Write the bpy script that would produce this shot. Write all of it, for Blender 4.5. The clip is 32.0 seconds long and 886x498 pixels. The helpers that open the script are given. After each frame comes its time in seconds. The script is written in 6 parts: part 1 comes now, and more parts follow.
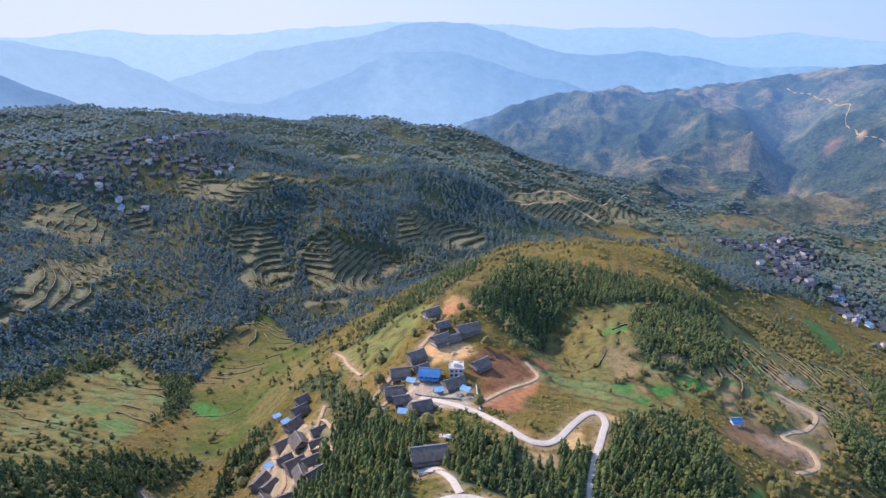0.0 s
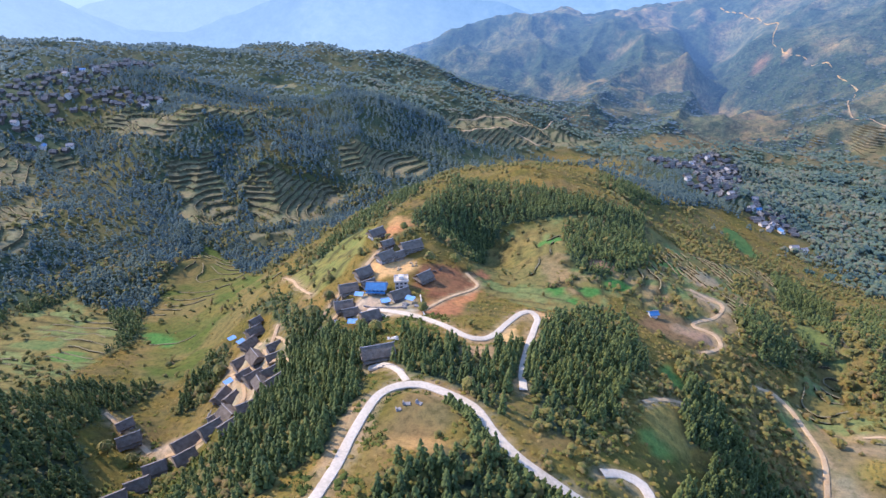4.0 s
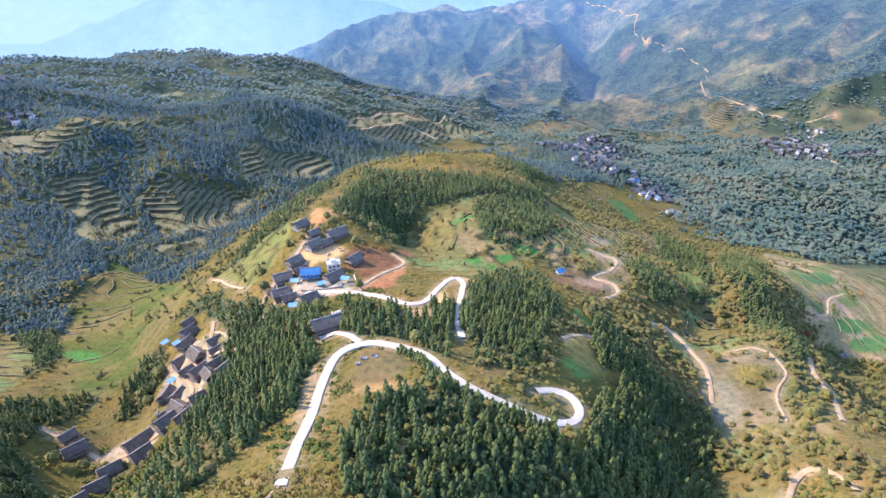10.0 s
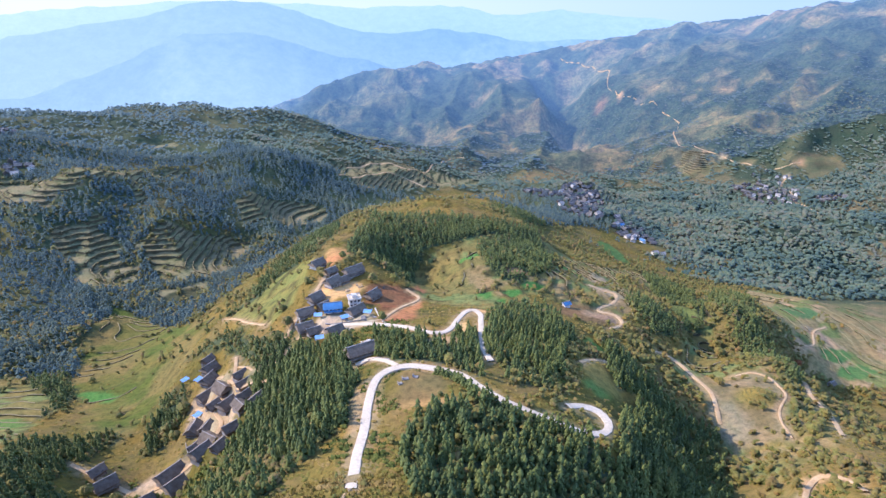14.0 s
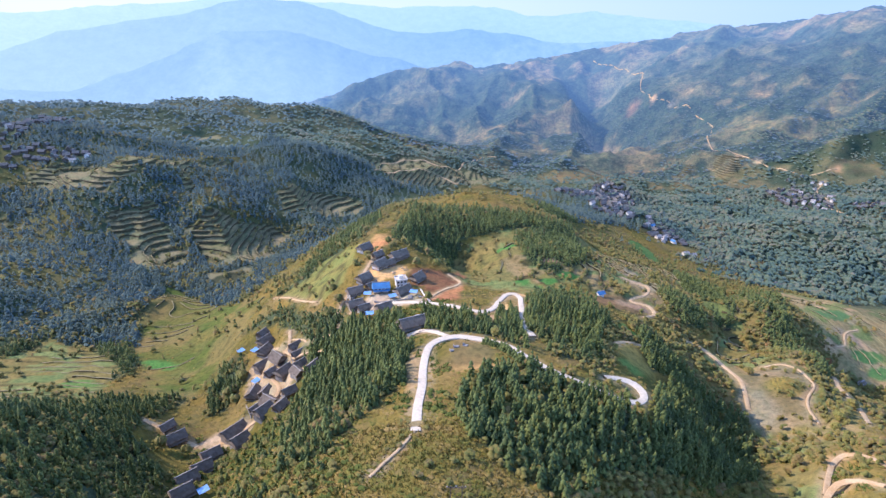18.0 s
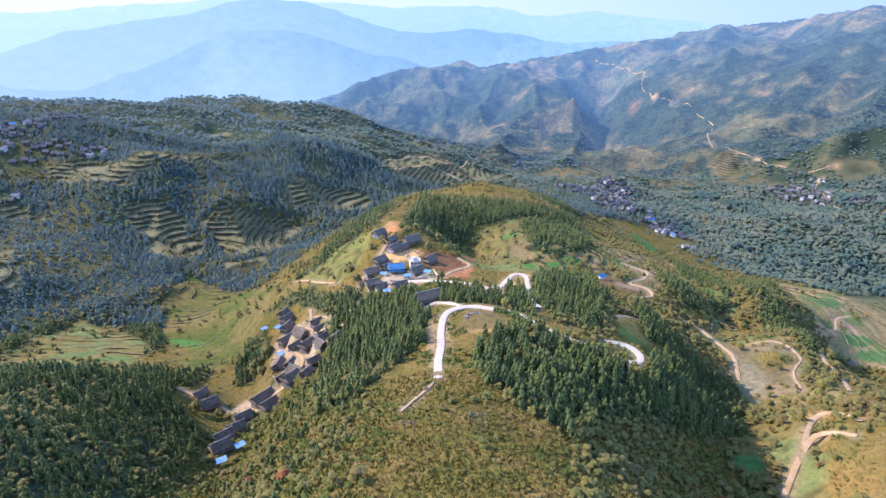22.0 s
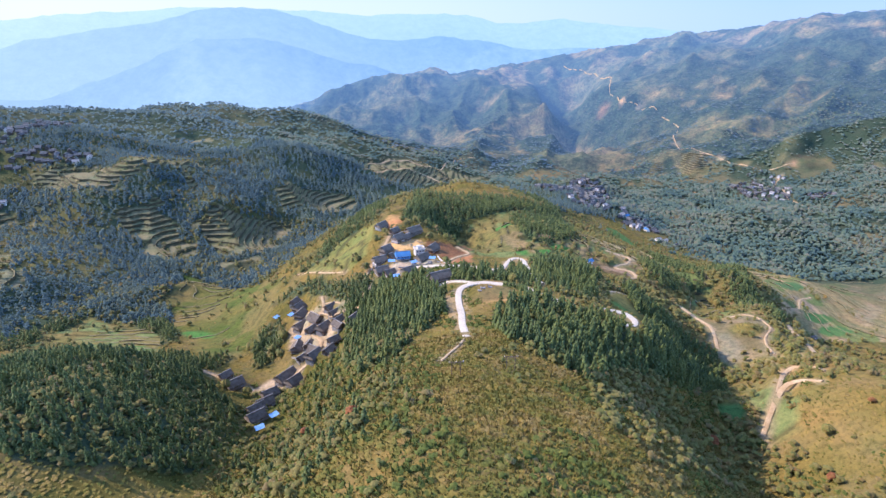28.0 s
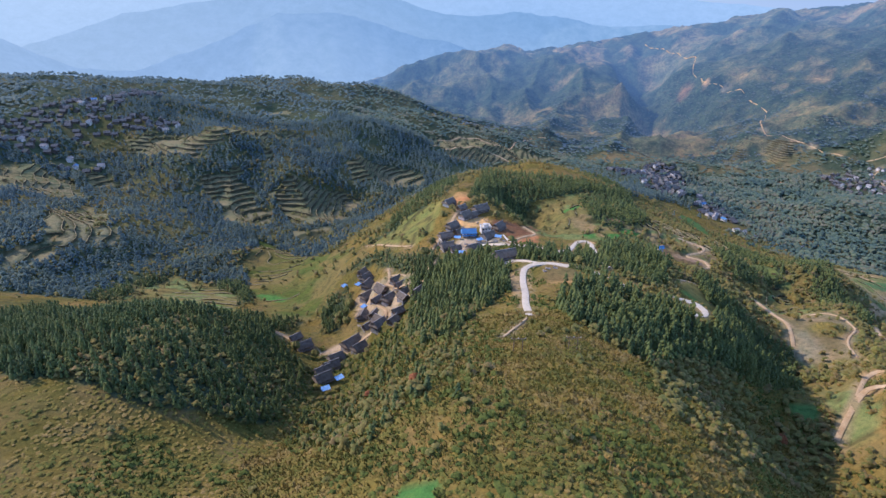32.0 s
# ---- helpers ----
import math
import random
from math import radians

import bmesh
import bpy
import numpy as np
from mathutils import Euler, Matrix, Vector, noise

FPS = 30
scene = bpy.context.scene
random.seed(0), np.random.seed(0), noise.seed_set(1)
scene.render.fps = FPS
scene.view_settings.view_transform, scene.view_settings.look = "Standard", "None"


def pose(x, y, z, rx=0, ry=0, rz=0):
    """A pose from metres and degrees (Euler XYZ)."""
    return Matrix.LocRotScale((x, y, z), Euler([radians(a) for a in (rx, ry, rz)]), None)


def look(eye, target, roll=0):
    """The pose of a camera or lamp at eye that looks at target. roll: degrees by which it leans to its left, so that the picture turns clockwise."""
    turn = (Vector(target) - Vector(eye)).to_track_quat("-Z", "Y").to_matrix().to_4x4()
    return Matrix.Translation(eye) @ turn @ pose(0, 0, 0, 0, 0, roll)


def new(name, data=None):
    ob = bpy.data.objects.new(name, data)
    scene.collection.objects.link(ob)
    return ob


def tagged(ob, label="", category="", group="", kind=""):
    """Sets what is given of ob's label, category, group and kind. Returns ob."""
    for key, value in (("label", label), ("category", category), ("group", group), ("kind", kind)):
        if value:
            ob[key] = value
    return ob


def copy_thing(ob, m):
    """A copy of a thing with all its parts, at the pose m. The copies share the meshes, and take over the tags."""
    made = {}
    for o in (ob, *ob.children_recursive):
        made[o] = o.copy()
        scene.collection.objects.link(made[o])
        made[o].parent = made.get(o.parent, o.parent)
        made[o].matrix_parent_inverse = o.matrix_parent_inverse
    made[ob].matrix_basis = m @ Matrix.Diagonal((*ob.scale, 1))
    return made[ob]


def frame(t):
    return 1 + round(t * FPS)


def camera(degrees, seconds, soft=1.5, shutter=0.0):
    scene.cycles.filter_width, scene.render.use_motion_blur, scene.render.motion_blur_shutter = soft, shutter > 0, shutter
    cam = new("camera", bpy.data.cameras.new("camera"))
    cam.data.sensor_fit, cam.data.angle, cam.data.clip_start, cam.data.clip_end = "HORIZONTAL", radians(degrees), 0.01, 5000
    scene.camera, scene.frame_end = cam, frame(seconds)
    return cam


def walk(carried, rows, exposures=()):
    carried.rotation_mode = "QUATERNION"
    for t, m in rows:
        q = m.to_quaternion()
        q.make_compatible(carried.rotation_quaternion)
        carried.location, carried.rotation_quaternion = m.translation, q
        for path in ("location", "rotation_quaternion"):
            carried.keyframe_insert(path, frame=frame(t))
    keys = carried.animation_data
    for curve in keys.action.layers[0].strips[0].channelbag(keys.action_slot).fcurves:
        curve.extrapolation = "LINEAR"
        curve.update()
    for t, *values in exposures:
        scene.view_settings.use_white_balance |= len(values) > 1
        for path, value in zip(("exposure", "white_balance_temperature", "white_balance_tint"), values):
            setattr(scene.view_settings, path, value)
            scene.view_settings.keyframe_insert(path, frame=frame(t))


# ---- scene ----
cam = camera(76.68, 32.0, 1.5)
PATH = [
    (0, (38.64, 92.37, 399.43), (12.58, 181.49, 362.30), -0.08),
    (0.5, (39.69, 90.58, 399.28), (13.28, 179.63, 362.22), -0.04),
    (1, (40.68, 88.84, 399.20), (14.45, 177.94, 362.14), 0.05),
    (1.5, (41.67, 87.01, 399.10), (19.28, 177.19, 362.14), -0.11),
    (2, (42.71, 85.03, 398.93), (23.97, 176.06, 362.01), -0.29),
    (2.5, (43.70, 82.91, 398.64), (26.57, 172.11, 356.80), -0.23),
    (3, (44.63, 80.95, 398.51), (28.43, 167.16, 350.48), -0.22),
    (3.5, (45.46, 78.90, 398.46), (29.33, 165.11, 350.44), -0.17),
    (5.5, (47.72, 69.74, 398.54), (33.42, 156.23, 350.43), -0.21),
    (6, (47.78, 67.32, 398.69), (33.87, 153.86, 350.55), -0.16),
    (6.5, (47.36, 64.89, 398.89), (33.97, 151.51, 350.74), -0.12),
    (7, (46.45, 62.42, 399.06), (34.06, 149.17, 350.89), -0.10),
    (7.5, (45.23, 59.98, 399.20), (33.94, 146.90, 351.06), -0.04),
    (8, (43.87, 57.45, 399.39), (33.40, 144.48, 351.26), 0.02),
    (8.5, (42.43, 54.74, 399.57), (36.37, 142.21, 351.48), -0.20),
    (9, (40.80, 52.01, 399.71), (38.18, 139.67, 351.67), -0.42),
    (9.5, (38.89, 49.30, 399.82), (38.77, 136.99, 351.75), -0.56),
    (10, (36.73, 46.79, 399.95), (37.85, 134.43, 351.81), -0.59),
    (10.5, (34.38, 44.42, 400.16), (36.67, 133.61, 354.99), -0.54),
    (11, (31.80, 41.99, 400.27), (35.24, 132.85, 358.65), -0.59),
    (11.5, (29.00, 39.48, 400.30), (33.15, 130.94, 360.07), -0.52),
    (12, (25.98, 37.08, 400.35), (30.78, 128.49, 360.07), -0.53),
    (12.5, (22.75, 34.74, 400.32), (28.00, 126.11, 360.04), -0.40),
    (13, (19.53, 32.51, 400.27), (24.81, 123.89, 360.00), -0.40),
    (13.5, (16.68, 30.13, 400.21), (21.83, 121.54, 359.99), -0.34),
    (15.5, (7.71, 19.16, 400.18), (12.55, 110.61, 360.00), -0.22),
    (16, (6.01, 16.39, 400.20), (10.37, 107.85, 360.00), -0.08),
    (16.5, (4.62, 13.63, 400.10), (8.29, 105.13, 359.90), 0.02),
    (17, (3.45, 10.88, 400.00), (5.98, 102.41, 359.80), 0.15),
    (17.5, (2.41, 8.20, 400.00), (3.93, 99.76, 359.83), 0.22),
    (18, (1.49, 5.52, 400.01), (2.19, 97.11, 359.87), 0.29),
    (18.5, (0.67, 2.79, 400.00), (0.60, 94.41, 359.94), 0.29),
    (19, (0.01, 0.01, 400.00), (-0.72, 91.64, 359.96), 0.22),
    (19.5, (-0.51, -2.92, 400.00), (-1.73, 88.72, 359.99), 0.21),
    (20, (-1.03, -6.15, 399.93), (-2.40, 85.50, 359.95), 0.21),
    (20.5, (-1.71, -9.77, 399.81), (-3.03, 81.89, 359.84), 0.25),
    (21, (-2.59, -13.59, 399.71), (-3.55, 78.05, 359.70), 0.24),
    (21.5, (-3.74, -17.59, 399.64), (-4.12, 74.02, 359.55), 0.21),
    (22, (-5.15, -21.67, 399.58), (-4.74, 69.92, 359.44), 0.25),
    (22.5, (-6.88, -25.68, 399.58), (-5.56, 65.86, 359.36), 0.34),
    (23, (-8.85, -29.56, 399.58), (-6.73, 61.94, 359.30), 0.45),
    (23.5, (-11.05, -33.22, 399.55), (-8.05, 58.23, 359.20), 0.50),
    (24, (-13.38, -36.63, 399.56), (-9.64, 54.76, 359.13), 0.52),
    (24.5, (-15.78, -39.81, 399.62), (-11.32, 51.52, 359.14), 0.47),
    (25, (-18.20, -42.74, 399.64), (-13.36, 48.56, 359.12), 0.44),
    (25.5, (-20.40, -45.21, 399.59), (-15.51, 46.05, 358.99), 0.46),
    (27.5, (-26.99, -52.09, 398.89), (-20.27, 39.73, 359.88), 0.20),
    (28, (-27.99, -53.04, 398.78), (-22.53, 38.88, 359.76), 0.21),
    (28.5, (-28.56, -53.43, 398.74), (-28.42, 38.60, 359.64), 0.37),
    (29, (-28.84, -53.48, 398.79), (-32.26, 39.22, 361.47), 0.44),
    (29.5, (-28.93, -53.61, 398.79), (-34.11, 40.58, 365.60), 0.24),
    (30, (-28.97, -53.95, 398.90), (-34.34, 40.20, 365.65), 0.23),
    (30.5, (-28.99, -54.53, 399.10), (-34.66, 40.13, 367.34), 0.12),
    (31, (-29.05, -55.21, 399.18), (-34.96, 40.59, 371.12), -0.01),
    (31.5, (-29.25, -55.81, 399.14), (-35.28, 39.15, 368.39), -0.05),
    (32, (-29.53, -56.32, 399.03), (-35.38, 34.01, 356.54), 0.27),
]
EXPOSURES = [(0.0, 1.15, 5250, 27), (3.0, 1.2, 5250, 27), (6.0, 1.78, 5250, 27), (10.0, 1.78, 5250, 27), (13.0, 1.57, 5250, 27), (16.0, 1.47, 5250, 27), (22.0, 1.52, 5250, 27), (28.0, 1.47, 5250, 27), (31.0, 1.17, 5250, 27), (32.0, 0.95, 5250, 27)]
walk(cam, [(t, look(eye, target, roll)) for t, eye, target, roll in PATH], EXPOSURES)

# ---- daylight: low hazy sun ahead of the flight line, to its left ----
SUN_AZ, SUN_EL = 70.0, 35.0          # degrees to the left of +y, and above the horizon
world = bpy.data.worlds.new("hazy_sky")
world.use_nodes = True
scene.world = world
wn = world.node_tree.nodes
sky = wn.new("ShaderNodeTexSky")
sky.sky_type, sky.sun_disc = "NISHITA", False
sky.sun_elevation, sky.sun_rotation = radians(SUN_EL), radians(-SUN_AZ)
sky.altitude, sky.air_density, sky.dust_density, sky.ozone_density = 300, 1.0, 0.3, 1.5
wn["Background"].inputs["Strength"].default_value = 0.15
world.node_tree.links.new(sky.outputs["Color"], wn["Background"].inputs["Color"])

sun_data = bpy.data.lights.new("sun", "SUN")
sun_data.energy, sun_data.angle, sun_data.color = 2.3, radians(0.5), (1.0, 0.82, 0.55)
sun = new("sun", sun_data)
_az, _el = radians(SUN_AZ), radians(SUN_EL)
SUN_WAY = Vector((-math.sin(_az) * math.cos(_el), math.cos(_az) * math.cos(_el), math.sin(_el)))
sun.matrix_world = look(SUN_WAY * 100 + Vector((0, 0, 600)), (0, 0, 600))

# ---- materials ----
def node_material(name):
    m = bpy.data.materials.new(name)
    m.use_nodes = True
    return m, m.node_tree.nodes, m.node_tree.links, m.node_tree.nodes["Principled BSDF"]


def mixed(nodes, links, a, b, fac, blend="MIX"):
    n = nodes.new("ShaderNodeMix")
    n.data_type, n.blend_type = "RGBA", blend
    for socket, value in ((n.inputs[6], a), (n.inputs[7], b), (n.inputs[0], fac)):
        if isinstance(value, bpy.types.NodeSocket):
            links.new(value, socket)
        else:
            socket.default_value = (*value, 1) if isinstance(value, tuple) else value
    return n.outputs[2]


def noise_node(nodes, links, scale, detail=4, rough=0.6):
    pos = nodes.new("ShaderNodeNewGeometry")
    n = nodes.new("ShaderNodeTexNoise")
    n.inputs["Scale"].default_value, n.inputs["Detail"].default_value, n.inputs["Roughness"].default_value = scale, detail, rough
    links.new(pos.outputs["Position"], n.inputs["Vector"])
    return n


def ramp_node(nodes, links, fac, stops):
    r = nodes.new("ShaderNodeValToRGB")
    e = r.color_ramp.elements
    while len(e) < len(stops):
        e.new(0.5)
    for el, (p, c) in zip(e, stops):
        el.position, el.color = p, (*c, 1)
    links.new(fac, r.inputs["Fac"])
    return r.outputs["Color"]


def rough_surface(name, a, b, scale, roughness=0.9, bump=0.3, grain=8.0, specular=0.2):
    """Two tones in patches, with a fine grain and relief."""
    m, n, l, p = node_material(name)
    big, fine = noise_node(n, l, scale), noise_node(n, l, scale * grain, 6, 0.7)
    base = mixed(n, l, a, b, ramp_node(n, l, big.outputs["Fac"], [(0.35, (0, 0, 0)), (0.65, (1, 1, 1))]))
    dark = ramp_node(n, l, fine.outputs["Fac"], [(0.25, (0.72, 0.72, 0.72)), (0.75, (1.2, 1.2, 1.2))])
    l.new(mixed(n, l, base, dark, 0.8, "MULTIPLY"), p.inputs["Base Color"])
    p.inputs["Roughness"].default_value, p.inputs["Specular IOR Level"].default_value = roughness, specular
    if bump:
        bn = n.new("ShaderNodeBump")
        bn.inputs["Strength"].default_value, bn.inputs["Distance"].default_value = bump, 0.2
        l.new(fine.outputs["Fac"], bn.inputs["Height"])
        l.new(bn.outputs["Normal"], p.inputs["Normal"])
    return m


def land_material(name, glow=None):
    """Ground cover from the land-cover attribute, broken up by tufts and soil grain; glow: the air-light of far slopes,
    put into their emission.
    """
    m, n, l, p = node_material(name)
    at = n.new("ShaderNodeAttribute")
    at.attribute_name = "cover"
    tuft, grain, patch = noise_node(n, l, 0.35, 5, 0.65), noise_node(n, l, 1.8, 5, 0.7), noise_node(n, l, 0.045, 4, 0.6)
    k1 = ramp_node(n, l, tuft.outputs["Fac"], [(0.3, (0.5, 0.56, 0.5)), (0.5, (1, 1, 1)), (0.72, (1.35, 1.28, 1.1))])
    k2 = ramp_node(n, l, grain.outputs["Fac"], [(0.3, (0.7, 0.7, 0.7)), (0.7, (1.25, 1.25, 1.25))])
    k3 = ramp_node(n, l, patch.outputs["Fac"], [(0.35, (0.8, 0.92, 0.8)), (0.65, (1.2, 1.06, 0.95))])
    c = mixed(n, l, at.outputs["Color"], k1, 0.85, "MULTIPLY")
    c = mixed(n, l, c, k2, 0.8, "MULTIPLY")
    c = mixed(n, l, c, k3, 0.8, "MULTIPLY")
    if glow:
        stand, glade = noise_node(n, l, 0.02, 6, 0.7), noise_node(n, l, 0.1, 5, 0.7)
        k4 = ramp_node(n, l, stand.outputs["Fac"], [(0.38, (0.5, 0.58, 0.58)), (0.5, (0.95, 0.97, 0.95)), (0.63, (1.4, 1.25, 1.0))])
        k5 = ramp_node(n, l, glade.outputs["Fac"], [(0.38, (0.55, 0.6, 0.6)), (0.62, (1.35, 1.3, 1.2))])
        c = mixed(n, l, mixed(n, l, c, k4, 0.9, "MULTIPLY"), k5, 0.8, "MULTIPLY")
    l.new(c, p.inputs["Base Color"])
    p.inputs["Roughness"].default_value, p.inputs["Specular IOR Level"].default_value = 1.0, 0.05
    bn = n.new("ShaderNodeBump")
    bn.inputs["Strength"].default_value, bn.inputs["Distance"].default_value = 0.6, 9.0 if glow else 0.6
    l.new((glade if glow else tuft).outputs["Fac"], bn.inputs["Height"])
    l.new(bn.outputs["Normal"], p.inputs["Normal"])
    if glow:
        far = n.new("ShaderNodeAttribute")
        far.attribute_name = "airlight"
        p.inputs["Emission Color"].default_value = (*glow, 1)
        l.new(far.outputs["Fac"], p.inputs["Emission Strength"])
    return m


def leaf_material(name, tones, rough=0.7, sheen=0.25, glow=None, patch=0.06):
    """Foliage: each stand and each crown has its own tone, mottled by leaf clumps; the bluish sheen imitates haze, and
    glow emits it.
    """
    m, n, l, p = node_material(name)
    geo = n.new("ShaderNodeNewGeometry")
    steps = [(i / max(1, len(tones) - 1), t) for i, t in enumerate(tones)]
    stand = n.new("ShaderNodeMapRange")
    stand.inputs["From Min"].default_value, stand.inputs["From Max"].default_value = 0.38, 0.62
    l.new(noise_node(n, l, patch, 4, 0.6).outputs["Fac"], stand.inputs["Value"])
    blend = n.new("ShaderNodeMix")
    blend.inputs[0].default_value = 0.55
    l.new(geo.outputs["Random Per Island"], blend.inputs[2])
    l.new(stand.outputs["Result"], blend.inputs[3])
    tone = ramp_node(n, l, blend.outputs[0], steps)
    fine = noise_node(n, l, 1.3, 4, 0.7)
    k = ramp_node(n, l, fine.outputs["Fac"], [(0.3, (0.6, 0.62, 0.6)), (0.7, (1.4, 1.35, 1.2))])
    l.new(mixed(n, l, tone, k, 0.9, "MULTIPLY"), p.inputs["Base Color"])
    p.inputs["Roughness"].default_value, p.inputs["Specular IOR Level"].default_value = rough, 0.08
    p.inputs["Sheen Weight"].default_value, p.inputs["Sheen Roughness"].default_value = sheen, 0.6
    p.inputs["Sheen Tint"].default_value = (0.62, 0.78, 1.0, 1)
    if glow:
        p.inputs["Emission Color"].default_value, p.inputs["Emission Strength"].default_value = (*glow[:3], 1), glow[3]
    return m


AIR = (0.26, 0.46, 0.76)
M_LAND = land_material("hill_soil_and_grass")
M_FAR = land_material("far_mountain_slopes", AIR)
M_FIR = leaf_material("fir_needles", [(0.064, 0.086, 0.030), (0.083, 0.108, 0.034), (0.106, 0.132, 0.036), (0.131, 0.150, 0.038), (0.159, 0.168, 0.042)], 0.75, 0.06)
# hill and valley woods: haze put into the bluish leaf tones and stronger sheen
M_HILL = leaf_material("haze_tinted_hill_woods", [(0.056, 0.092, 0.090), (0.072, 0.112, 0.104), (0.094, 0.134, 0.112), (0.122, 0.154, 0.104), (0.148, 0.168, 0.104)], 0.9, 0.13, None, 0.018)
M_VALE = leaf_material("haze_tinted_valley_leaves", [(0.040, 0.072, 0.054), (0.056, 0.094, 0.066), (0.082, 0.124, 0.076), (0.120, 0.150, 0.076), (0.165, 0.150, 0.088), (0.100, 0.138, 0.084)], 0.9, 0.13, None, 0.014)
M_BROAD = leaf_material("mixed_leaves", [(0.108, 0.118, 0.028), (0.152, 0.142, 0.034), (0.204, 0.160, 0.042), (0.123, 0.130, 0.028), (0.220, 0.148, 0.052), (0.077, 0.092, 0.026)], 0.8, 0.06)
M_SCRUB = leaf_material("dry_scrub", [(0.097, 0.104, 0.020), (0.135, 0.128, 0.024), (0.181, 0.148, 0.028), (0.216, 0.158, 0.034), (0.243, 0.166, 0.046), (0.275, 0.195, 0.066)], 0.95, 0.03, None, 0.07)
M_BUSH = leaf_material("green_bushes", [(0.060, 0.078, 0.018), (0.081, 0.100, 0.020), (0.103, 0.122, 0.024), (0.134, 0.140, 0.028), (0.151, 0.120, 0.034)], 0.9, 0.02)
M_AUTUMN = leaf_material("autumn_leaves", [(0.13, 0.130, 0.034), (0.17, 0.160, 0.036), (0.20, 0.150, 0.038), (0.23, 0.125, 0.040)], 0.8, 0.05)
# the leaves emit a faint blue that stands for haze
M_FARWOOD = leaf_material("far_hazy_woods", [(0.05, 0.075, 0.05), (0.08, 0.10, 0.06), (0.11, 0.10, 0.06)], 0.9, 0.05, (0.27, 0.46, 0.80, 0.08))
M_RED = leaf_material("red_leaves", [(0.26, 0.10, 0.035), (0.20, 0.075, 0.03), (0.24, 0.13, 0.04)], 0.85, 0.02)
M_BARK = rough_surface("bark", (0.09, 0.065, 0.045), (0.13, 0.10, 0.075), 2.0)
M_CONCRETE = rough_surface("pale_concrete", (0.56, 0.46, 0.31), (0.64, 0.54, 0.38), 0.12, 0.85, 0.1)
M_DIRT = rough_surface("trodden_earth", (0.48, 0.31, 0.14), (0.56, 0.40, 0.21), 0.2)
M_TIMBER = rough_surface("weathered_timber", (0.13, 0.090, 0.060), (0.21, 0.150, 0.100), 0.8, 0.8)
M_TILE = rough_surface("grey_roof_tiles", (0.150, 0.118, 0.082), (0.235, 0.190, 0.138), 0.5, 0.9, 0.6, 10, 0.05)
M_OLD_TILE = rough_surface("old_slate_tiles", (0.105, 0.100, 0.088), (0.185, 0.175, 0.155), 0.4, 0.9, 0.6, 10, 0.05)
M_OLD_TIMBER = rough_surface("grey_old_timber", (0.085, 0.072, 0.054), (0.140, 0.118, 0.090), 0.8, 0.85)
M_RIDGE = rough_surface("pale_ridge_tiles", (0.30, 0.27, 0.23), (0.40, 0.36, 0.31), 1.0)
M_BLUE = rough_surface("blue_metal_roof", (0.08, 0.20, 0.36), (0.10, 0.25, 0.43), 0.4, 0.45, 0.1)
M_TARP = rough_surface("blue_tarpaulin", (0.18, 0.36, 0.62), (0.28, 0.47, 0.70), 0.6, 0.5, 0.3)
M_PLASTER = rough_surface("white_plaster", (0.62, 0.57, 0.49), (0.72, 0.67, 0.58), 0.3, 0.8, 0.1)
M_GLASS = rough_surface("dark_window", (0.03, 0.035, 0.04), (0.05, 0.055, 0.06), 1.0, 0.2, 0, 4, 0.5)
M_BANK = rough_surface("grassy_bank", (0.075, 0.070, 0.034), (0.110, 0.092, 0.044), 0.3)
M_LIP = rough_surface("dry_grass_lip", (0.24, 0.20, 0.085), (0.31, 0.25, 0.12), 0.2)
M_STONE = rough_surface("rubble_stone", (0.26, 0.23, 0.19), (0.36, 0.33, 0.28), 0.8)

# ---- the lie of the land: crest lines and valley floors, metres ----
def lattice(ix, iy, seed):
    h = (ix * 374761393 + iy * 668265263 + seed * 974711) & 0xFFFFFFFF
    h = ((h ^ (h >> 13)) * 1274126177) & 0xFFFFFFFF
    return ((h ^ (h >> 16)) & 0xFFFF) / 65535.0


def value_noise(x, y, seed=0):
    """Smooth noise of one octave, 0 to 1."""
    x, y = np.asarray(x, float), np.asarray(y, float)
    ix, iy = np.floor(x).astype(np.int64), np.floor(y).astype(np.int64)
    fx, fy = x - ix, y - iy
    fx, fy = fx * fx * fx * (fx * (fx * 6 - 15) + 10), fy * fy * fy * (fy * (fy * 6 - 15) + 10)
    a, b = lattice(ix, iy, seed), lattice(ix + 1, iy, seed)
    c, d = lattice(ix, iy + 1, seed), lattice(ix + 1, iy + 1, seed)
    return (a + (b - a) * fx) * (1 - fy) + (c + (d - c) * fx) * fy


def fbm(x, y, size, octaves=4, seed=0):
    """Layered noise, about -1 to 1, whose largest swell is size metres wide."""
    out, amp, k = 0.0, 1.0, 1.0 / size
    for o in range(octaves):
        out = out + amp * (value_noise(np.asarray(x) * k + 17.3 * o, np.asarray(y) * k - 9.1 * o, seed + o) * 2 - 1)
        amp, k = amp * 0.5, k * 2.03
    return out / 1.6


SPUR = [(-20, -80, 292), (-10, -20, 302), (0, 30, 306), (-8, 52, 303), (-10, 100, 286), (-4, 140, 276), (6, 175, 266), (13, 203, 265),
        (-8, 245, 252), (-25, 290, 238), (-35, 319, 233), (-48, 350, 235), (-45, 425, 238), (-27, 430, 236), (-23, 459, 230),
        (-16, 515, 224), (22, 560, 219), (68, 600, 203), (116, 720, 160), (135, 850, 114), (215, 1010, 66)]
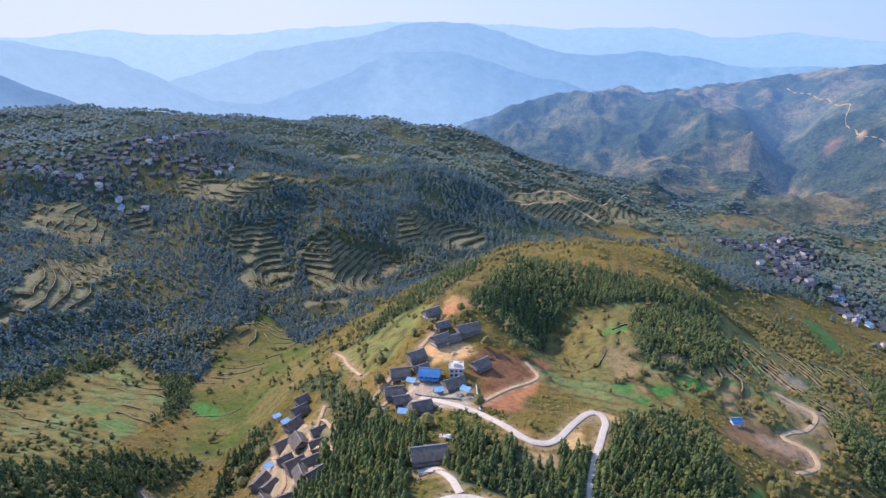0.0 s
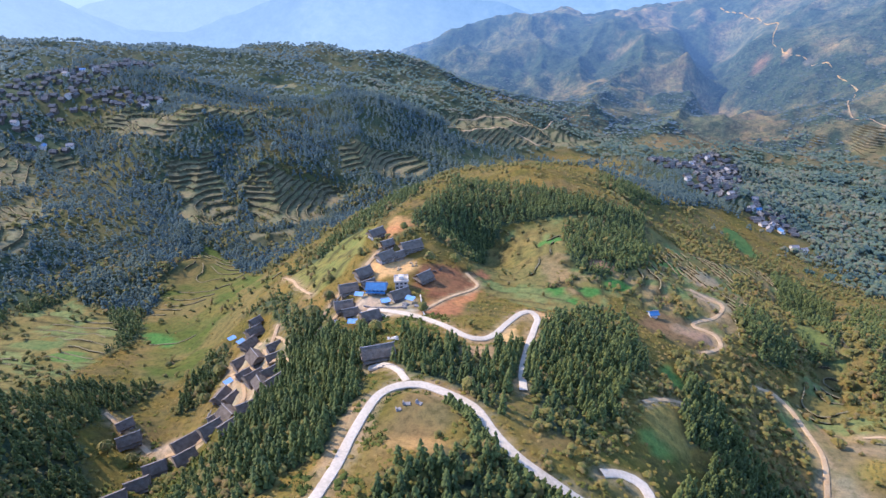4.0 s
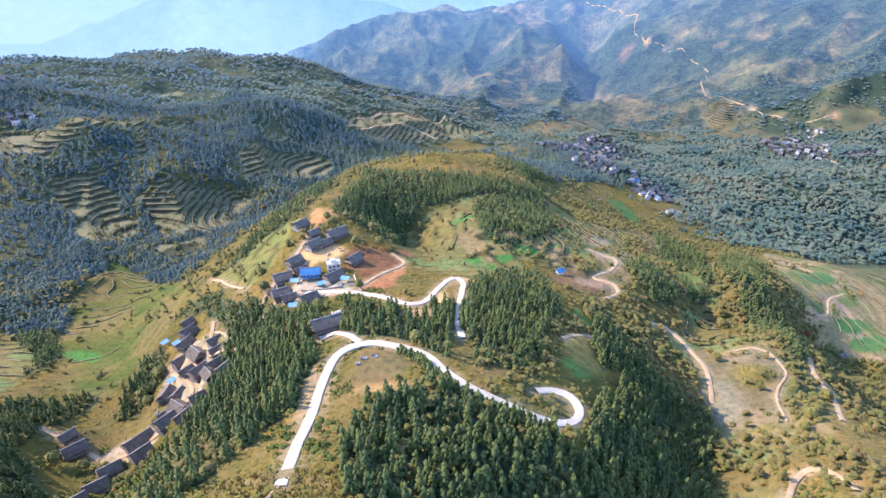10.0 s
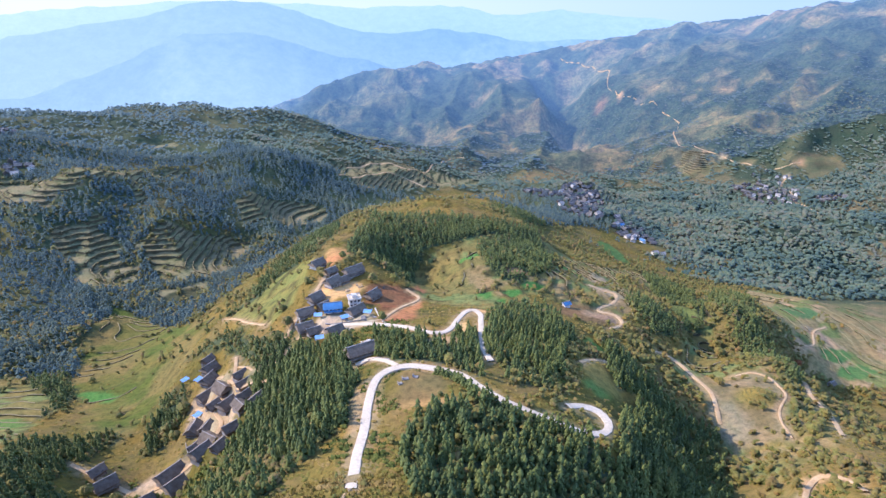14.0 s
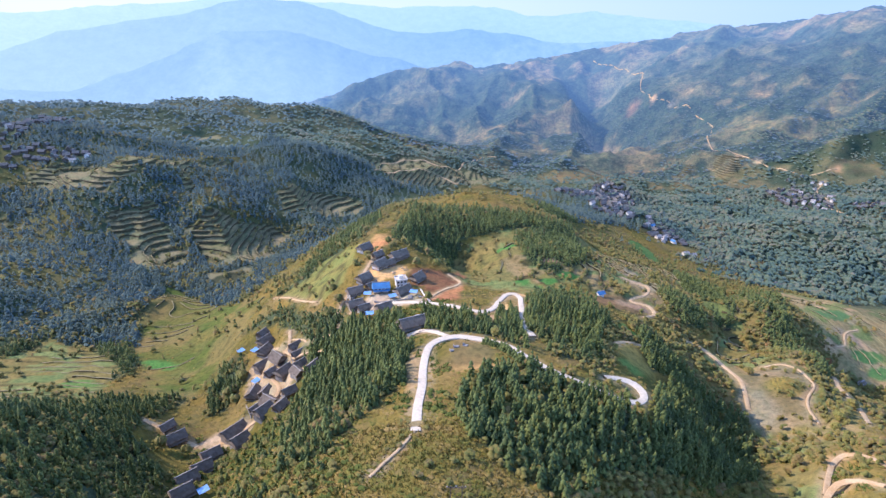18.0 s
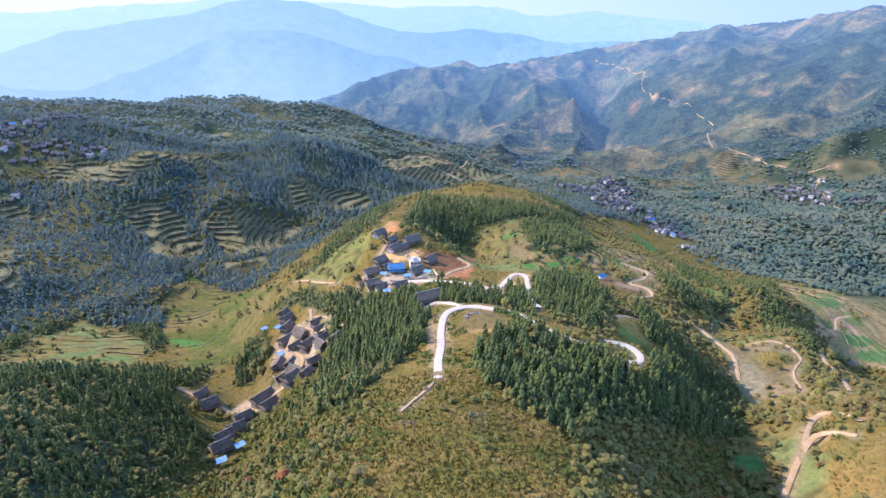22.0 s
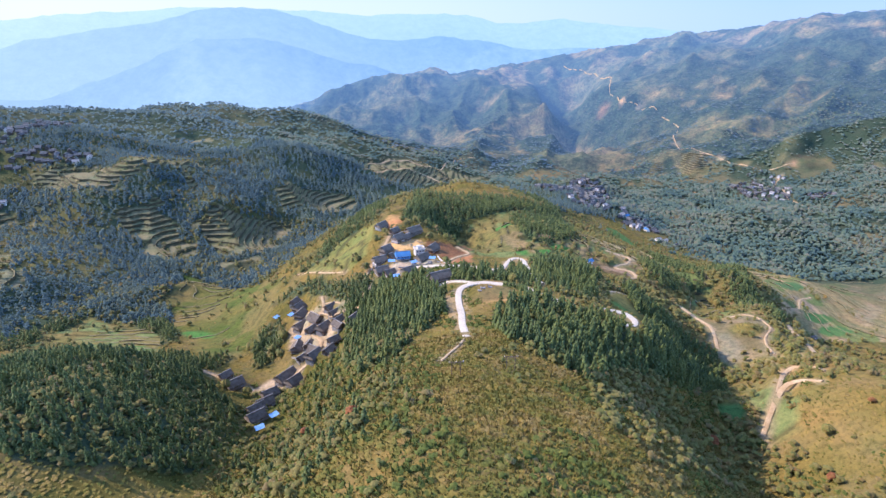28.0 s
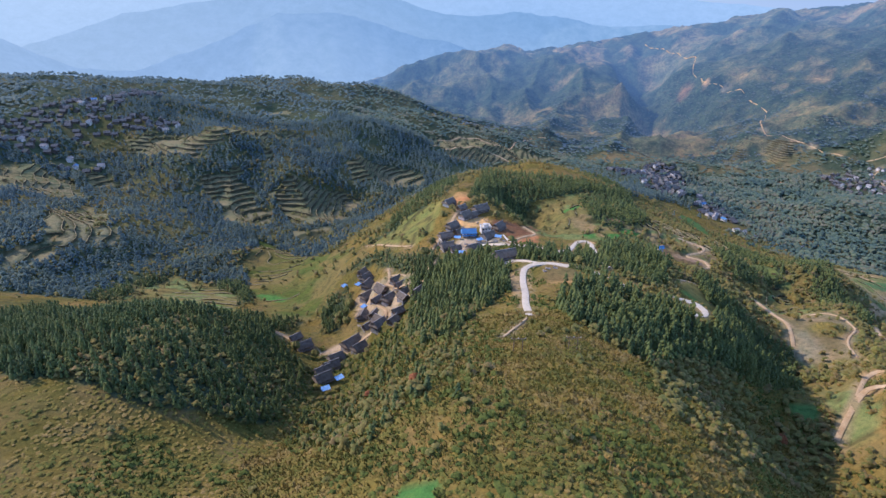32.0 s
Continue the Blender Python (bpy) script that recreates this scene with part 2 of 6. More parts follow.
SPUR_LEFT = [(-41, 71, 297), (-70, 100, 258), (-62, 160, 246), (-60, 215, 232), (-85, 250, 205), (-103, 301, 199), (-115, 320, 192), (-90, 390, 208),
             (-118, 373, 199), (-120, 470, 184), (-96, 520, 193), (-58, 600, 190), (-60, 720, 150)]
SPUR_RIGHT = [(30, 101, 275), (60, 90, 262), (55, 150, 258), (84, 187, 251), (75, 235, 245), (115, 263, 226), (100, 310, 226), (148, 338, 204),
              (117, 359, 210), (52, 307, 235), (80, 400, 219), (56, 421, 219), (43, 437, 211), (20, 430, 201), (3, 428, 205), (18, 408, 204),
              (150, 450, 190), (120, 540, 198)]
LEFT_GULLY = [(-90, 60, 262), (-92, 110, 236), (-98, 160, 206), (-112, 210, 190), (-124, 245, 182), (-135, 280, 178), (-160, 320, 168), 
              (-225, 420, 143), (-222, 500, 126), (-216, 560, 117), (-250, 590, 112), (-190, 640, 106), (-150, 720, 100), (-90, 850, 92), (20, 1050, 60),
              (120, 1250, 20), (180, 1500, -20), (190, 1800, -56)]
LEFT_HILL = [(-170, -60, 290), (-150, 60, 266), (-203, 283, 182), (-240, 330, 166), (-250, 392, 150),
             (-300, 200, 220), (-284, 300, 176), (-330, 380, 150), (-420, 300, 190)]
LEFT_BACK = [(-391, 444, 164), (-408, 519, 158), (-350, 494, 142), (-310, 560, 122), (-424, 754, 189), (-300, 700, 140),
             (-338, 950, 146), (-250, 1050, 145), (-148, 1000, 116), (-92, 950, 98), (-529, 780, 168), (-602, 911, 214),
             (-645, 800, 190), (-700, 640, 180), (-438, 1336, 158), (-30, 1250, 70)]
LEFT_SKYLINE = [(-1400, 1200, 190), (-1029, 1300, 177), (-931, 1350, 175), (-829, 1400, 152), (-667, 1450, 156), (-500, 1480, 176), (-347, 1500, 150), (-229, 1500, 122),
                (-145, 1550, 70), (12, 1600, 28), (135, 1700, -20)]
BEHIND = [(-1200, 1900, -240), (-600, 1950, -240), (-100, 2000, -110), (-1700, 2500, -320), (-700, 3000, -260)]
RIGHT_VALLEY = [(95, 60, 238), (112, 110, 216), (128, 150, 206), (150, 205, 196), (178, 250, 185), (203, 274, 192), (205, 335, 172),
                (236, 385, 155), (290, 480, 122), (325, 565, 100), (350, 680, 76), (365, 755, 58), (348, 800, 62), (334, 1011, 55), (430, 900, 30), (352, 1095, 60), (250, 800, 97), (295, 900, 76), (400, 1180, 30)]
RIGHT_RIDGE = [(190, 60, 268), (170, 120, 246), (157, 168, 225), (188, 195, 222), (218, 238, 200), (247, 317, 187), (268, 400, 174), (300, 470, 148), (335, 530, 120),
               (290, 300, 150), (330, 380, 118), (387, 456, 110), (300, 200, 180), (420, 330, 120), (500, 480, 80), (560, 650, 40)]
RIGHT_BACK = [(528, 1500, -45), (492, 1480, -30), (603, 1250, -14), (574, 1050, -6), (618, 950, 40), (655, 850, 42), (644, 750, 30), (793, 1200, 6), (760, 1000, 20),
              (1037, 1300, 38), (900, 900, 40), (771, 1579, 34), (962, 1900, 92), (1188, 1700, 140), (802, 2145, 92), (715, 2300, 76), (1400, 1500, 190)]
RIGHT_SKYLINE = [(812, 2700, 200), (1036, 2700, 243), (1253, 2600, 310), (1349, 2500, 293), (1466, 2300, 342), (1571, 2200, 375), (1900, 2000, 420), (2300, 1500, 400)]
PEAKS = [(-601, 2600, -20), (-378, 2700, 52), (-144, 2800, 120), (31, 2856, 147), (180, 2800, 103), (282, 2750, 129), (503, 2500, 100), (515, 2350, 58), (505, 2200, 24),
         (478, 1950, -24), (400, 1690, -44), (359, 2300, 2), (188, 1850, -52), (-80, 2500, 10), (180, 2450, 0), (420, 2050, -50), (625, 2500, -50), (610, 2100, -110), (628, 2300, -85), (600, 1950, -120)]
RIM = [(-2600, 0, 300), (-2400, 1800, -80), (-1500, 300, 260), (2500, 0, 320), (1500, 400, 150), (0, -700, 260), (-900, -500, 300), (900, -500, 280), (600, 100, 200),
       (-700, 200, 260), (0, 3500, -50), (-2000, 3500, -320), (1500, 3500, 150), (2600, 3000, 300)]
HILLSIDE_BOWL = [(-378, 698, 140), (-414, 667, 131), (-327, 607, 108), (-235, 726, 105), (-259, 753, 131), (-185, 848, 101), (-219, 843, 124), (-458, 776, 196), (-380, 844, 162), (-248, 962, 153), (-557, 668, 139), (-446, 1071, 168), (-501, 975, 187), (-343, 484, 139)]
SPUR_FLANKS = [(-47, 388, 239), (-6, 385, 230), (-27, 354, 234), (24, 351, 222), (152, 406, 198), (199, 380, 185), (179, 293, 191), (181, 274, 192), (205, 295, 188), (98, 237, 236), (168, 548, 162), (242, 545, 136), (173, 623, 146), (4, 544, 206)]
VALLEY_SIDES = [(466, 575, 85), (350, 603, 90), (203, 937, 77), (192, 870, 91), (303, 942, 76), (349, 861, 62)]
FIR_KNOB = [(-163, 134, 262), (-179, 208, 228), (-134, 118, 253), (-124, 140, 236), (-170, 341, 164), (-184, 328, 164)]
LAND = np.array([p for line in (SPUR, SPUR_LEFT, SPUR_RIGHT, LEFT_GULLY, LEFT_HILL, LEFT_BACK, LEFT_SKYLINE, BEHIND, RIGHT_VALLEY, RIGHT_RIDGE, RIGHT_BACK,
                                RIGHT_SKYLINE, PEAKS, RIM, HILLSIDE_BOWL, SPUR_FLANKS, VALLEY_SIDES, FIR_KNOB) for p in line], float)


def bend(r2):
    return np.sqrt(r2 + 14.0 ** 2)


def land_weights():
    d2 = ((LAND[:, None, :2] - LAND[None, :, :2]) ** 2).sum(-1)
    n = len(LAND)
    a = np.zeros((n + 3, n + 3))
    a[:n, :n] = bend(d2) - 1.2 * np.eye(n)
    a[:n, n], a[:n, n + 1:n + 3] = 1, LAND[:, :2] / 1000
    a[n:, :n] = a[:n, n:].T
    return np.linalg.solve(a, np.r_[LAND[:, 2], 0, 0, 0])


LAND_W = land_weights()


def swell(x, y):
    """The smooth land through the lines above."""
    x, y = np.asarray(x, float), np.asarray(y, float)
    n = len(LAND)
    z = LAND_W[n] + LAND_W[n + 1] * x / 1000 + LAND_W[n + 2] * y / 1000
    for w, (px, py, _) in zip(LAND_W[:n], LAND):
        z = z + w * bend((x - px) ** 2 + (y - py) ** 2)
    return z


def blob(x, y, cx, cy, rx, ry, turn=0.0, soft=0.25):
    """1 inside an ellipse, 0 outside, with a soft and ragged rim."""
    c, s = math.cos(radians(turn)), math.sin(radians(turn))
    u, v = ((x - cx) * c + (y - cy) * s) / rx, (-(x - cx) * s + (y - cy) * c) / ry
    d = np.sqrt(u * u + v * v) + 0.22 * fbm(x, y, max(6.0, 0.6 * min(rx, ry)), 3, 31)
    return np.clip((1 + soft - d) / (2 * soft), 0, 1)


# spurs that run down the far mountains: plan lines from crest to foot
RIDGES = [
    [(543, 2569), (515, 2277), (498, 2110), (483, 1959), (401, 1692), (336, 1478)], [(390, 2384), (359, 2208), (280, 2120), (186, 1803), (153, 1570)], [(-40, 2655), (13, 2411), (4, 2213)],
    [(-237, 2642), (-352, 2398)], [(251, 2624), (194, 2410), (121, 2227)], [(1188, 2496), (1108, 2563), (928, 2404)], [(794, 2104), (699, 2098), (640, 2110)],
    [(1223, 2376), (1038, 2151), (917, 1997), (800, 1955), (617, 1816), (495, 1659)], [(1440, 2169), (1280, 1971), (1133, 1833), (1002, 1720)], [(1431, 1976), (1196, 1722), (957, 1567)],
    [(1540, 1910), (1320, 1674), (1124, 1490), (948, 1330)]]


# low spurs of the terraced hillside
HILLSIDE_SPURS = [[(-392, 700), (-355, 620), (-312, 540)], [(-325, 725), (-285, 670), (-240, 610)], [(-745, 665), (-640, 590), (-550, 525)], [(-545, 535), (-470, 455), (-385, 360)], [(-560, 790), (-480, 720), (-400, 665)],
                  [(-400, 800), (-371, 894), (-307, 981), (-250, 995), (-141, 1052)], [(-314, 298), (-335, 356), (-307, 431), (-274, 478)], [(-240, 870), (-190, 790), (-165, 740)], [(-110, 1040), (-30, 1160), (40, 1280)]]


def spur_relief(x, y, wide=46.0, lines=RIDGES):
    """Narrow crests along the far spurs: 1 on a crest, falling off to both sides."""
    out = np.zeros(np.shape(x))
    for pts in lines:
        p = np.array(pts, float)
        near = (x > p[:, 0].min() - 170) & (x < p[:, 0].max() + 170) & (y > p[:, 1].min() - 170) & (y < p[:, 1].max() + 170)
        if not near.any():
            continue
        u, v = x[near] + 18 * fbm(x[near], y[near], 90, 3, 121), y[near] + 18 * fbm(x[near], y[near], 90, 3, 123)
        best = np.full(u.shape, 1e9)
        for (ax, ay), (bx, by) in zip(p[:-1], p[1:]):
            t = np.clip(((u - ax) * (bx - ax) + (v - ay) * (by - ay)) / ((bx - ax) ** 2 + (by - ay) ** 2), 0, 1)
            best = np.minimum(best, np.hypot(u - ax - t * (bx - ax), v - ay - t * (by - ay)))
        out[near] = np.maximum(out[near], np.exp(-best / wide))
    return out

def gully_relief(x, y):
    """Gullies and swells of the far slopes, shallow near the spur."""
    far = np.clip((np.hypot(x, y - 250) - 250) / 1600, 0, 1)
    crest = 1 - np.abs(fbm(x, y, 260, 4, 5))
    mid = np.clip((-x - 230) / 120, 0, 1) * np.clip((1000 - y) / 200, 0, 1) * np.clip((y - 380) / 100, 0, 1)
    return 15 * (spur_relief(x, y, 34.0, HILLSIDE_SPURS) - 0.2) * np.clip((-x + 60) / 80, 0, 1) * np.clip((y - 330) / 80, 0, 1) + 7 * mid * (0.45 - np.abs(fbm(x, y, 150, 3, 13))) + 1.3 * fbm(x, y, 38, 3, 3) * (1 - far) + far * (64 * (crest - 0.8) + 12 * fbm(x, y, 90, 3, 8) + 10 * (0.7 - np.abs(fbm(x, y, 130, 3, 6)))) + 31 * (spur_relief(x, y) - 0.12) * np.clip((y - 1250) / 150, 0, 1)


def inside(x, y, poly):
    """Which points lie inside a closed outline."""
    x, y = np.asarray(x, float), np.asarray(y, float)
    hit = np.zeros(x.shape, bool)
    for (ax, ay), (bx, by) in zip(poly, poly[1:] + poly[:1]):
        if ay != by:
            hit ^= ((ay > y) != (by > y)) & (x < (bx - ax) * (y - ay) / (by - ay) + ax)
    return hit


def ragged(x, y, poly, wobble=6.0):
    return inside(x + wobble * fbm(x, y, 22, 2, 41), y + wobble * fbm(x, y, 22, 2, 43), poly)


# roads and paths: plan lines, width, kind
ROADS = {
    "lower_road": ([(-6, 148), (-6, 158), (-6, 167), (-5, 182), (-5, 196), (-4, 210), (-2, 218), (3, 223), (10, 225), (18, 223), (27, 219), (33, 214),
                    (39, 205), (47, 197), (56, 192), (66, 188), (74, 187), (81, 188), (86, 192), (88, 198), (86, 204), (80, 206), (73, 203)], 3.3),
    "upper_road": ([(-35, 304), (-21, 300), (-6, 293), (9, 283), (19, 276), (26, 275), (32, 281), (38, 300), (43, 311), (48, 313), (51, 307), (50, 297), (49, 288), (47, 270), (46, 252), (47, 236)], 3.0),
    "house_drive": ([(-14, 240), (-8, 241), (-1, 236), (5, 227)], 2.6),
}
PATHS = {
    "ridge_track": ([(-18, 124), (-14, 131), (-10, 138), (-6, 149)], 0.9),
    "knoll_path": ([(95, 257), (103, 264), (113, 270), (123, 272)], 2.2),
    "slope_track": ([(138, 150), (146, 159), (154, 167), (161, 172), (168, 171), (172, 164)], 2.4),
    "upper_track": ([(155, 169), (163, 179), (172, 189), (180, 193), (185, 187), (183, 176)], 2.2),
    "farm_track": ([(168, 327), (180, 330), (187, 318), (186, 290), (180, 263)], 2.4),
    "mound_path": ([(213, 307), (223, 307), (229, 300), (229, 288), (226, 278), (213, 264), (208, 254), (205, 241)], 1.3),
    "east_lane": ([(296, 362), (272, 322), (252, 294), (246, 274), (241, 258), (229, 238)], 2.4),
    "field_road": ([(430, 495), (400, 473), (374, 439), (352, 424)], 1.8),
    "field_path": ([(-126, 390), (-110, 372), (-100, 357), (-80, 334)], 1.8),
    "terrace_track": ([(150, 413), (162, 409), (169, 402), (158, 380), (142, 366), (153, 358), (152, 345), (138, 330)], 2.4),
    "clay_track": ([(-6, 300), (4, 322), (12, 338), (16, 352), (8, 362)], 1.8),
    "court_lane": ([(-111, 311), (-104, 309), (-95, 299), (-86, 287), (-83, 281), (-76, 282), (-66, 274), (-62, 270)], 2.0),
    "cross_lane": ([(-112, 290), (-100, 279), (-95, 273)], 2.4),
    "yard_lane": ([(-99, 288), (-86, 277), (-81, 274), (-72, 263)], 2.2),
    "back_lane": ([(-91, 307), (-81, 297), (-75, 288)], 1.6),
    "west_lane": ([(-162, 253), (-144, 245), (-127, 237)], 2.2),
    "hill_lane": ([(-44, 370), (-46, 360), (-49, 346)], 2.4),
    "terrace_lane": ([(-62, 308), (-60, 316), (-58, 323), (-54, 330)], 1.8),
    "village_lane": ([(-95, 318), (-92, 300), (-98, 288), (-96, 276), (-88, 262), (-92, 248), (-104, 240), (-118, 236)], 2.0),
    "valley_path": ([(-119, 1034), (-90, 1076), (-48, 1155), (0, 1175), (37, 1159)], 3.0),
    "bottom_path": ([(-119, 1149), (-51, 1241), (13, 1245), (70, 1390), (110, 1524), (159, 1546)], 3.2),
    "far_road": ([(732, 2789), (759, 2712), (800, 2618), (832, 2550), (841, 2406)], 4.0),
    "hill_road": ([(841, 2406), (800, 2300), (785, 2245), (786, 2170), (784, 2099), (835, 2042), (862, 1940), (884, 1814)], 3.4),
    "village_road": ([(884, 1814), (850, 1750), (812, 1690), (793, 1622), (805, 1550), (818, 1493), (840, 1449), (874, 1372), (922, 1323), (962, 1315)], 3.2),
    "valley_road": ([(916, 1288), (872, 1235), (822, 1122), (806, 1058), (788, 979)], 4.0),
    "hamlet_path": ([(-72, 292), (-62, 288), (-56, 296), (-50, 310)], 1.6),
}


def smooth_line(points, step=2.5):
    """A Catmull-Rom curve through plan points, resampled at even steps."""
    p = [np.array(q, float) for q in points]
    p = [2 * p[0] - p[1]] + p + [2 * p[-1] - p[-2]]
    out = []
    for a, b, c, d in zip(p, p[1:], p[2:], p[3:]):
        n = max(2, int(np.linalg.norm(c - b) / step))
        for t in np.arange(n) / n:
            out.append(0.5 * (2 * b + (c - a) * t + (2 * a - 5 * b + 4 * c - d) * t * t + (3 * b - a - 3 * c + d) * t ** 3))
    out.append(p[-2])
    return np.array(out)


def eased(values, rounds):
    for _ in range(rounds):
        values = np.r_[values[0], (values[:-2] + 2 * values[1:-1] + values[2:]) / 4, values[-1]]
    return values


# pads levelled for buildings: x, y, radius (filled by the plan of the hamlets)
UPPER_HAMLET = [(-53, 381, 50, "plastered"), (-42, 367, 44, "small"), (-39, 352, 50, "plastered"), (-27, 367, 38, "long"), (-13, 338, 52, "timber"), (-48, 337, 48, "timber"), (-52, 323, 28, "plastered"), (-50, 309, 26, "timber"),
                (-35, 320, 8, "blue"), (-43, 314, 0, "tarp"), (-23, 327, 15, "plain"), (-21, 315, 42, "plastered"), (-31, 295, 34, "timber"), (-39, 291, 10, "tarp"), (-14, 310, -15, "tarp"), (-12, 247, 26, "long"), (-33, 357, 42, "small"), (-42, 327, 46, "small"), (-44, 302, 30, "small"), (-27, 309, 30, "tarp")]
LOWER_HAMLET = [(-114, 322, 60, "timber"), (-118, 313, 62, "tarp"), (-110, 308, 70, "timber"), (-108, 295, 54, "timber"), (-96, 291, 140, "timber"), (-98, 280, 58, "small"), (-88, 274, 56, "timber"), (-76, 260, 134, "small"), (-78, 272, 52, "small"),
                (-82, 285, 47, "small"), (-66, 256, 62, "small"), (-97, 265, 74, "small"), (-106, 270, 84, "timber"), (-88, 235, 56, "timber"), (-79, 234, 62, "small"), (-78, 248, 44, "small"), (-90, 251, 147, "timber"), (-107, 279, 62, "tarp"),
                (-119, 333, 64, "small"), (-132, 325, 57, "tarp"), (-139, 240, 42, "plastered"), (-147, 248, 52, "small"), (-108, 241, 54, "long"), (-100, 229, 52, "timber"), (-114, 225, 40, "timber"), (-114, 214, 38, "timber"), (-116, 203, 42, "timber"),
                (-112, 190, 40, "timber"), (-107, 178, 32, "tarp"), (-103, 191, 42, "tarp"), (-99, 253, 56, "small"), (-86, 294, 50, "small")]
PADS = [(x, y, 7.0) for x, y, *_ in UPPER_HAMLET + LOWER_HAMLET] + [(-36, 350, 10), (-24, 352, 9), (-30, 312, 12), (-10, 306, 9), (12, 208, 13)]

# outlines of woods, fields and bare earth
WOODS = [
    [(-141, 318), (-130, 320), (-120, 292), (-122, 270), (-136, 266), (-142, 290)],
    [(-36, 399), (-31, 438), (-28, 468), (-24, 515), (0, 540), (34, 532), (56, 523), (90, 519), (115, 528), (145, 553), (131, 490), (100, 492), (52, 470), (25, 460), (15, 436), (7, 384), (-13, 386)],
    [(-5, 266), (23, 262), (40, 278), (43, 242), (45, 215), (31, 219), (12, 229), (-2, 244)],
    [(54, 311), (97, 347), (99, 286), (70, 213), (54, 213), (50, 250)],
    [(13, 141), (10, 165), (14, 180), (33, 200), (45, 193), (69, 180), (85, 183), (100, 215), (117, 243), (153, 269), (172, 251), (155, 205), (135, 183), (101, 171), (64, 149), (40, 126), (24, 128)],
    [(-146, 358), (-111, 358), (-90, 332), (-63, 309), (-20, 262), (-14, 245), (-10, 215), (-12, 185), (-23, 177), (-35, 146), (-52, 149), (-69, 208), (-60, 235), (-84, 300), (-110, 340)],
    [(-330, 260), (-250, 240), (-200, 225), (-195, 268), (-160, 290), (-152, 262), (-158, 246), (-150, 225), (-126, 205), (-122, 180), (-116, 161), (-110, 120), (-119, 107), (-143, 94), (-240, 110), (-340, 180)],
    [(68, 459), (138, 522), (127, 435), (90, 385), (68, 402)],
    [(117, 299), (136, 280), (168, 245), (153, 262), (112, 250)],
    [(277, 606), (313, 611), (300, 520), (262, 430), (241, 396), (222, 392)],
    [(-150, 368), (-120, 400), (-105, 470), (-60, 560), (-50, 470), (-62, 420), (-95, 420)],
    [(232, 262), (250, 330), (266, 420), (320, 540), (345, 520), (292, 400), (270, 318), (255, 258)],
    [(150, 760), (280, 1060), (330, 960), (300, 860), (190, 700), (120, 620)],
    [(400, 940), (558, 1146), (625, 988), (698, 853), (638, 757), (532, 738), (465, 789), (434, 876)],
    [(172, 401), (205, 425), (215, 391), (200, 360), (177, 353)],
    [(-170, 700), (-120, 690), (-60, 800), (-100, 900), (-160, 800)],
]
VALLEY_FIELD = [(-285, 535), (-205, 470), (-143, 419), (-139, 353), (-150, 313), (-150, 280), (-158, 266), (-231, 363), (-267, 450)]
YELLOW_FIELD = [(-115, 480), (-58, 400), (-62, 345), (-75, 335), (-121, 382)]
RIGHT_FIELDS = [(60, 350), (95, 372), (150, 345), (185, 400), (230, 470), (300, 620), (200, 560), (120, 520), (60, 440), (45, 390)]
SPUR_FIELDS = [(12, 442), (32, 457), (68, 478), (114, 498), (68, 458), (62, 400), (74, 373), (93, 370), (84, 335), (54, 324), (38, 334), (19, 344), (8, 374)]
GULLY_FIELDS = [(351, 635), (256, 408), (229, 355), (211, 308), (189, 283), (177, 283), (172, 302), (192, 340), (225, 390), (254, 440), (305, 527)]
EAST_FIELDS = [(335, 380), (470, 390), (640, 560), (650, 740), (466, 700), (380, 540), (330, 430)]
VALE_FIELDS = [(160, 330), (240, 330), (245, 275), (215, 225), (150, 190), (135, 140), (150, 140), (170, 200), (172, 262), (175, 300)]
TERRACES = [(-446, 1080, 34, 22, 0), (80, 1250, 90, 60, 30), (-232, 575, 26, 20, 0), (880, 1708, 62, 66, 0), (1002, 1582, 55, 60, 20), (1157, 1674, 74, 52, 0),
            (998, 1293, 66, 46, 40), (876, 1391, 26, 18, 20), (753, 1414, 30, 30, 0), (948, 1690, 40, 50, 0), (749, 1676, 60, 24, 0)]
TERRACE_PLOTS = [
    [(-417, 682), (-382, 706), (-364, 682), (-322, 651), (-303, 608), (-305, 557), (-350, 593), (-392, 645), (-420, 664)], [(-318, 672), (-306, 691), (-268, 720), (-239, 743), (-202, 744), (-216, 614), (-256, 598), (-298, 640)],
    [(-536, 792), (-466, 768), (-377, 884), (-334, 933), (-377, 821), (-420, 735), (-463, 717)], [(-382, 806), (-377, 840), (-327, 748), (-354, 742)], [(-241, 818), (-212, 875), (-126, 898), (-136, 836), (-195, 790), (-222, 769)],
    [(-690, 632), (-668, 674), (-604, 657), (-538, 602), (-534, 558), (-573, 556), (-620, 549)], [(-493, 476), (-496, 560), (-410, 470), (-386, 424), (-404, 389), (-430, 382), (-458, 425)], [(-450, 363), (-435, 389), (-402, 387), (-410, 363), (-430, 335)],
    [(-613, 700), (-514, 661), (-533, 651), (-609, 681)], [(-586, 786), (-496, 795), (-427, 708), (-478, 707)], [(-148, 1121), (-77, 1218), (11, 1326), (78, 1191), (-19, 1089), (-82, 1017)],
    [(-180, 1072), (-70, 1241), (64, 1232), (-15, 1087), (-90, 1095)], [(-162, 1306), (-190, 1440), (-100, 1500), (115, 1570), (-31, 1430)],
    [(620, 1491), (701, 1517), (707, 1489), (645, 1463)], [(759, 1529), (818, 1471), (729, 1322), (710, 1364)],
    [(420, 1090), (450, 1130), (470, 1160), (440, 1150)]]
LEFT_FIELDS = [(-305, 290), (-320, 344), (-310, 386), (-272, 380), (-221, 332), (-204, 264), (-202, 232), (-250, 252)]
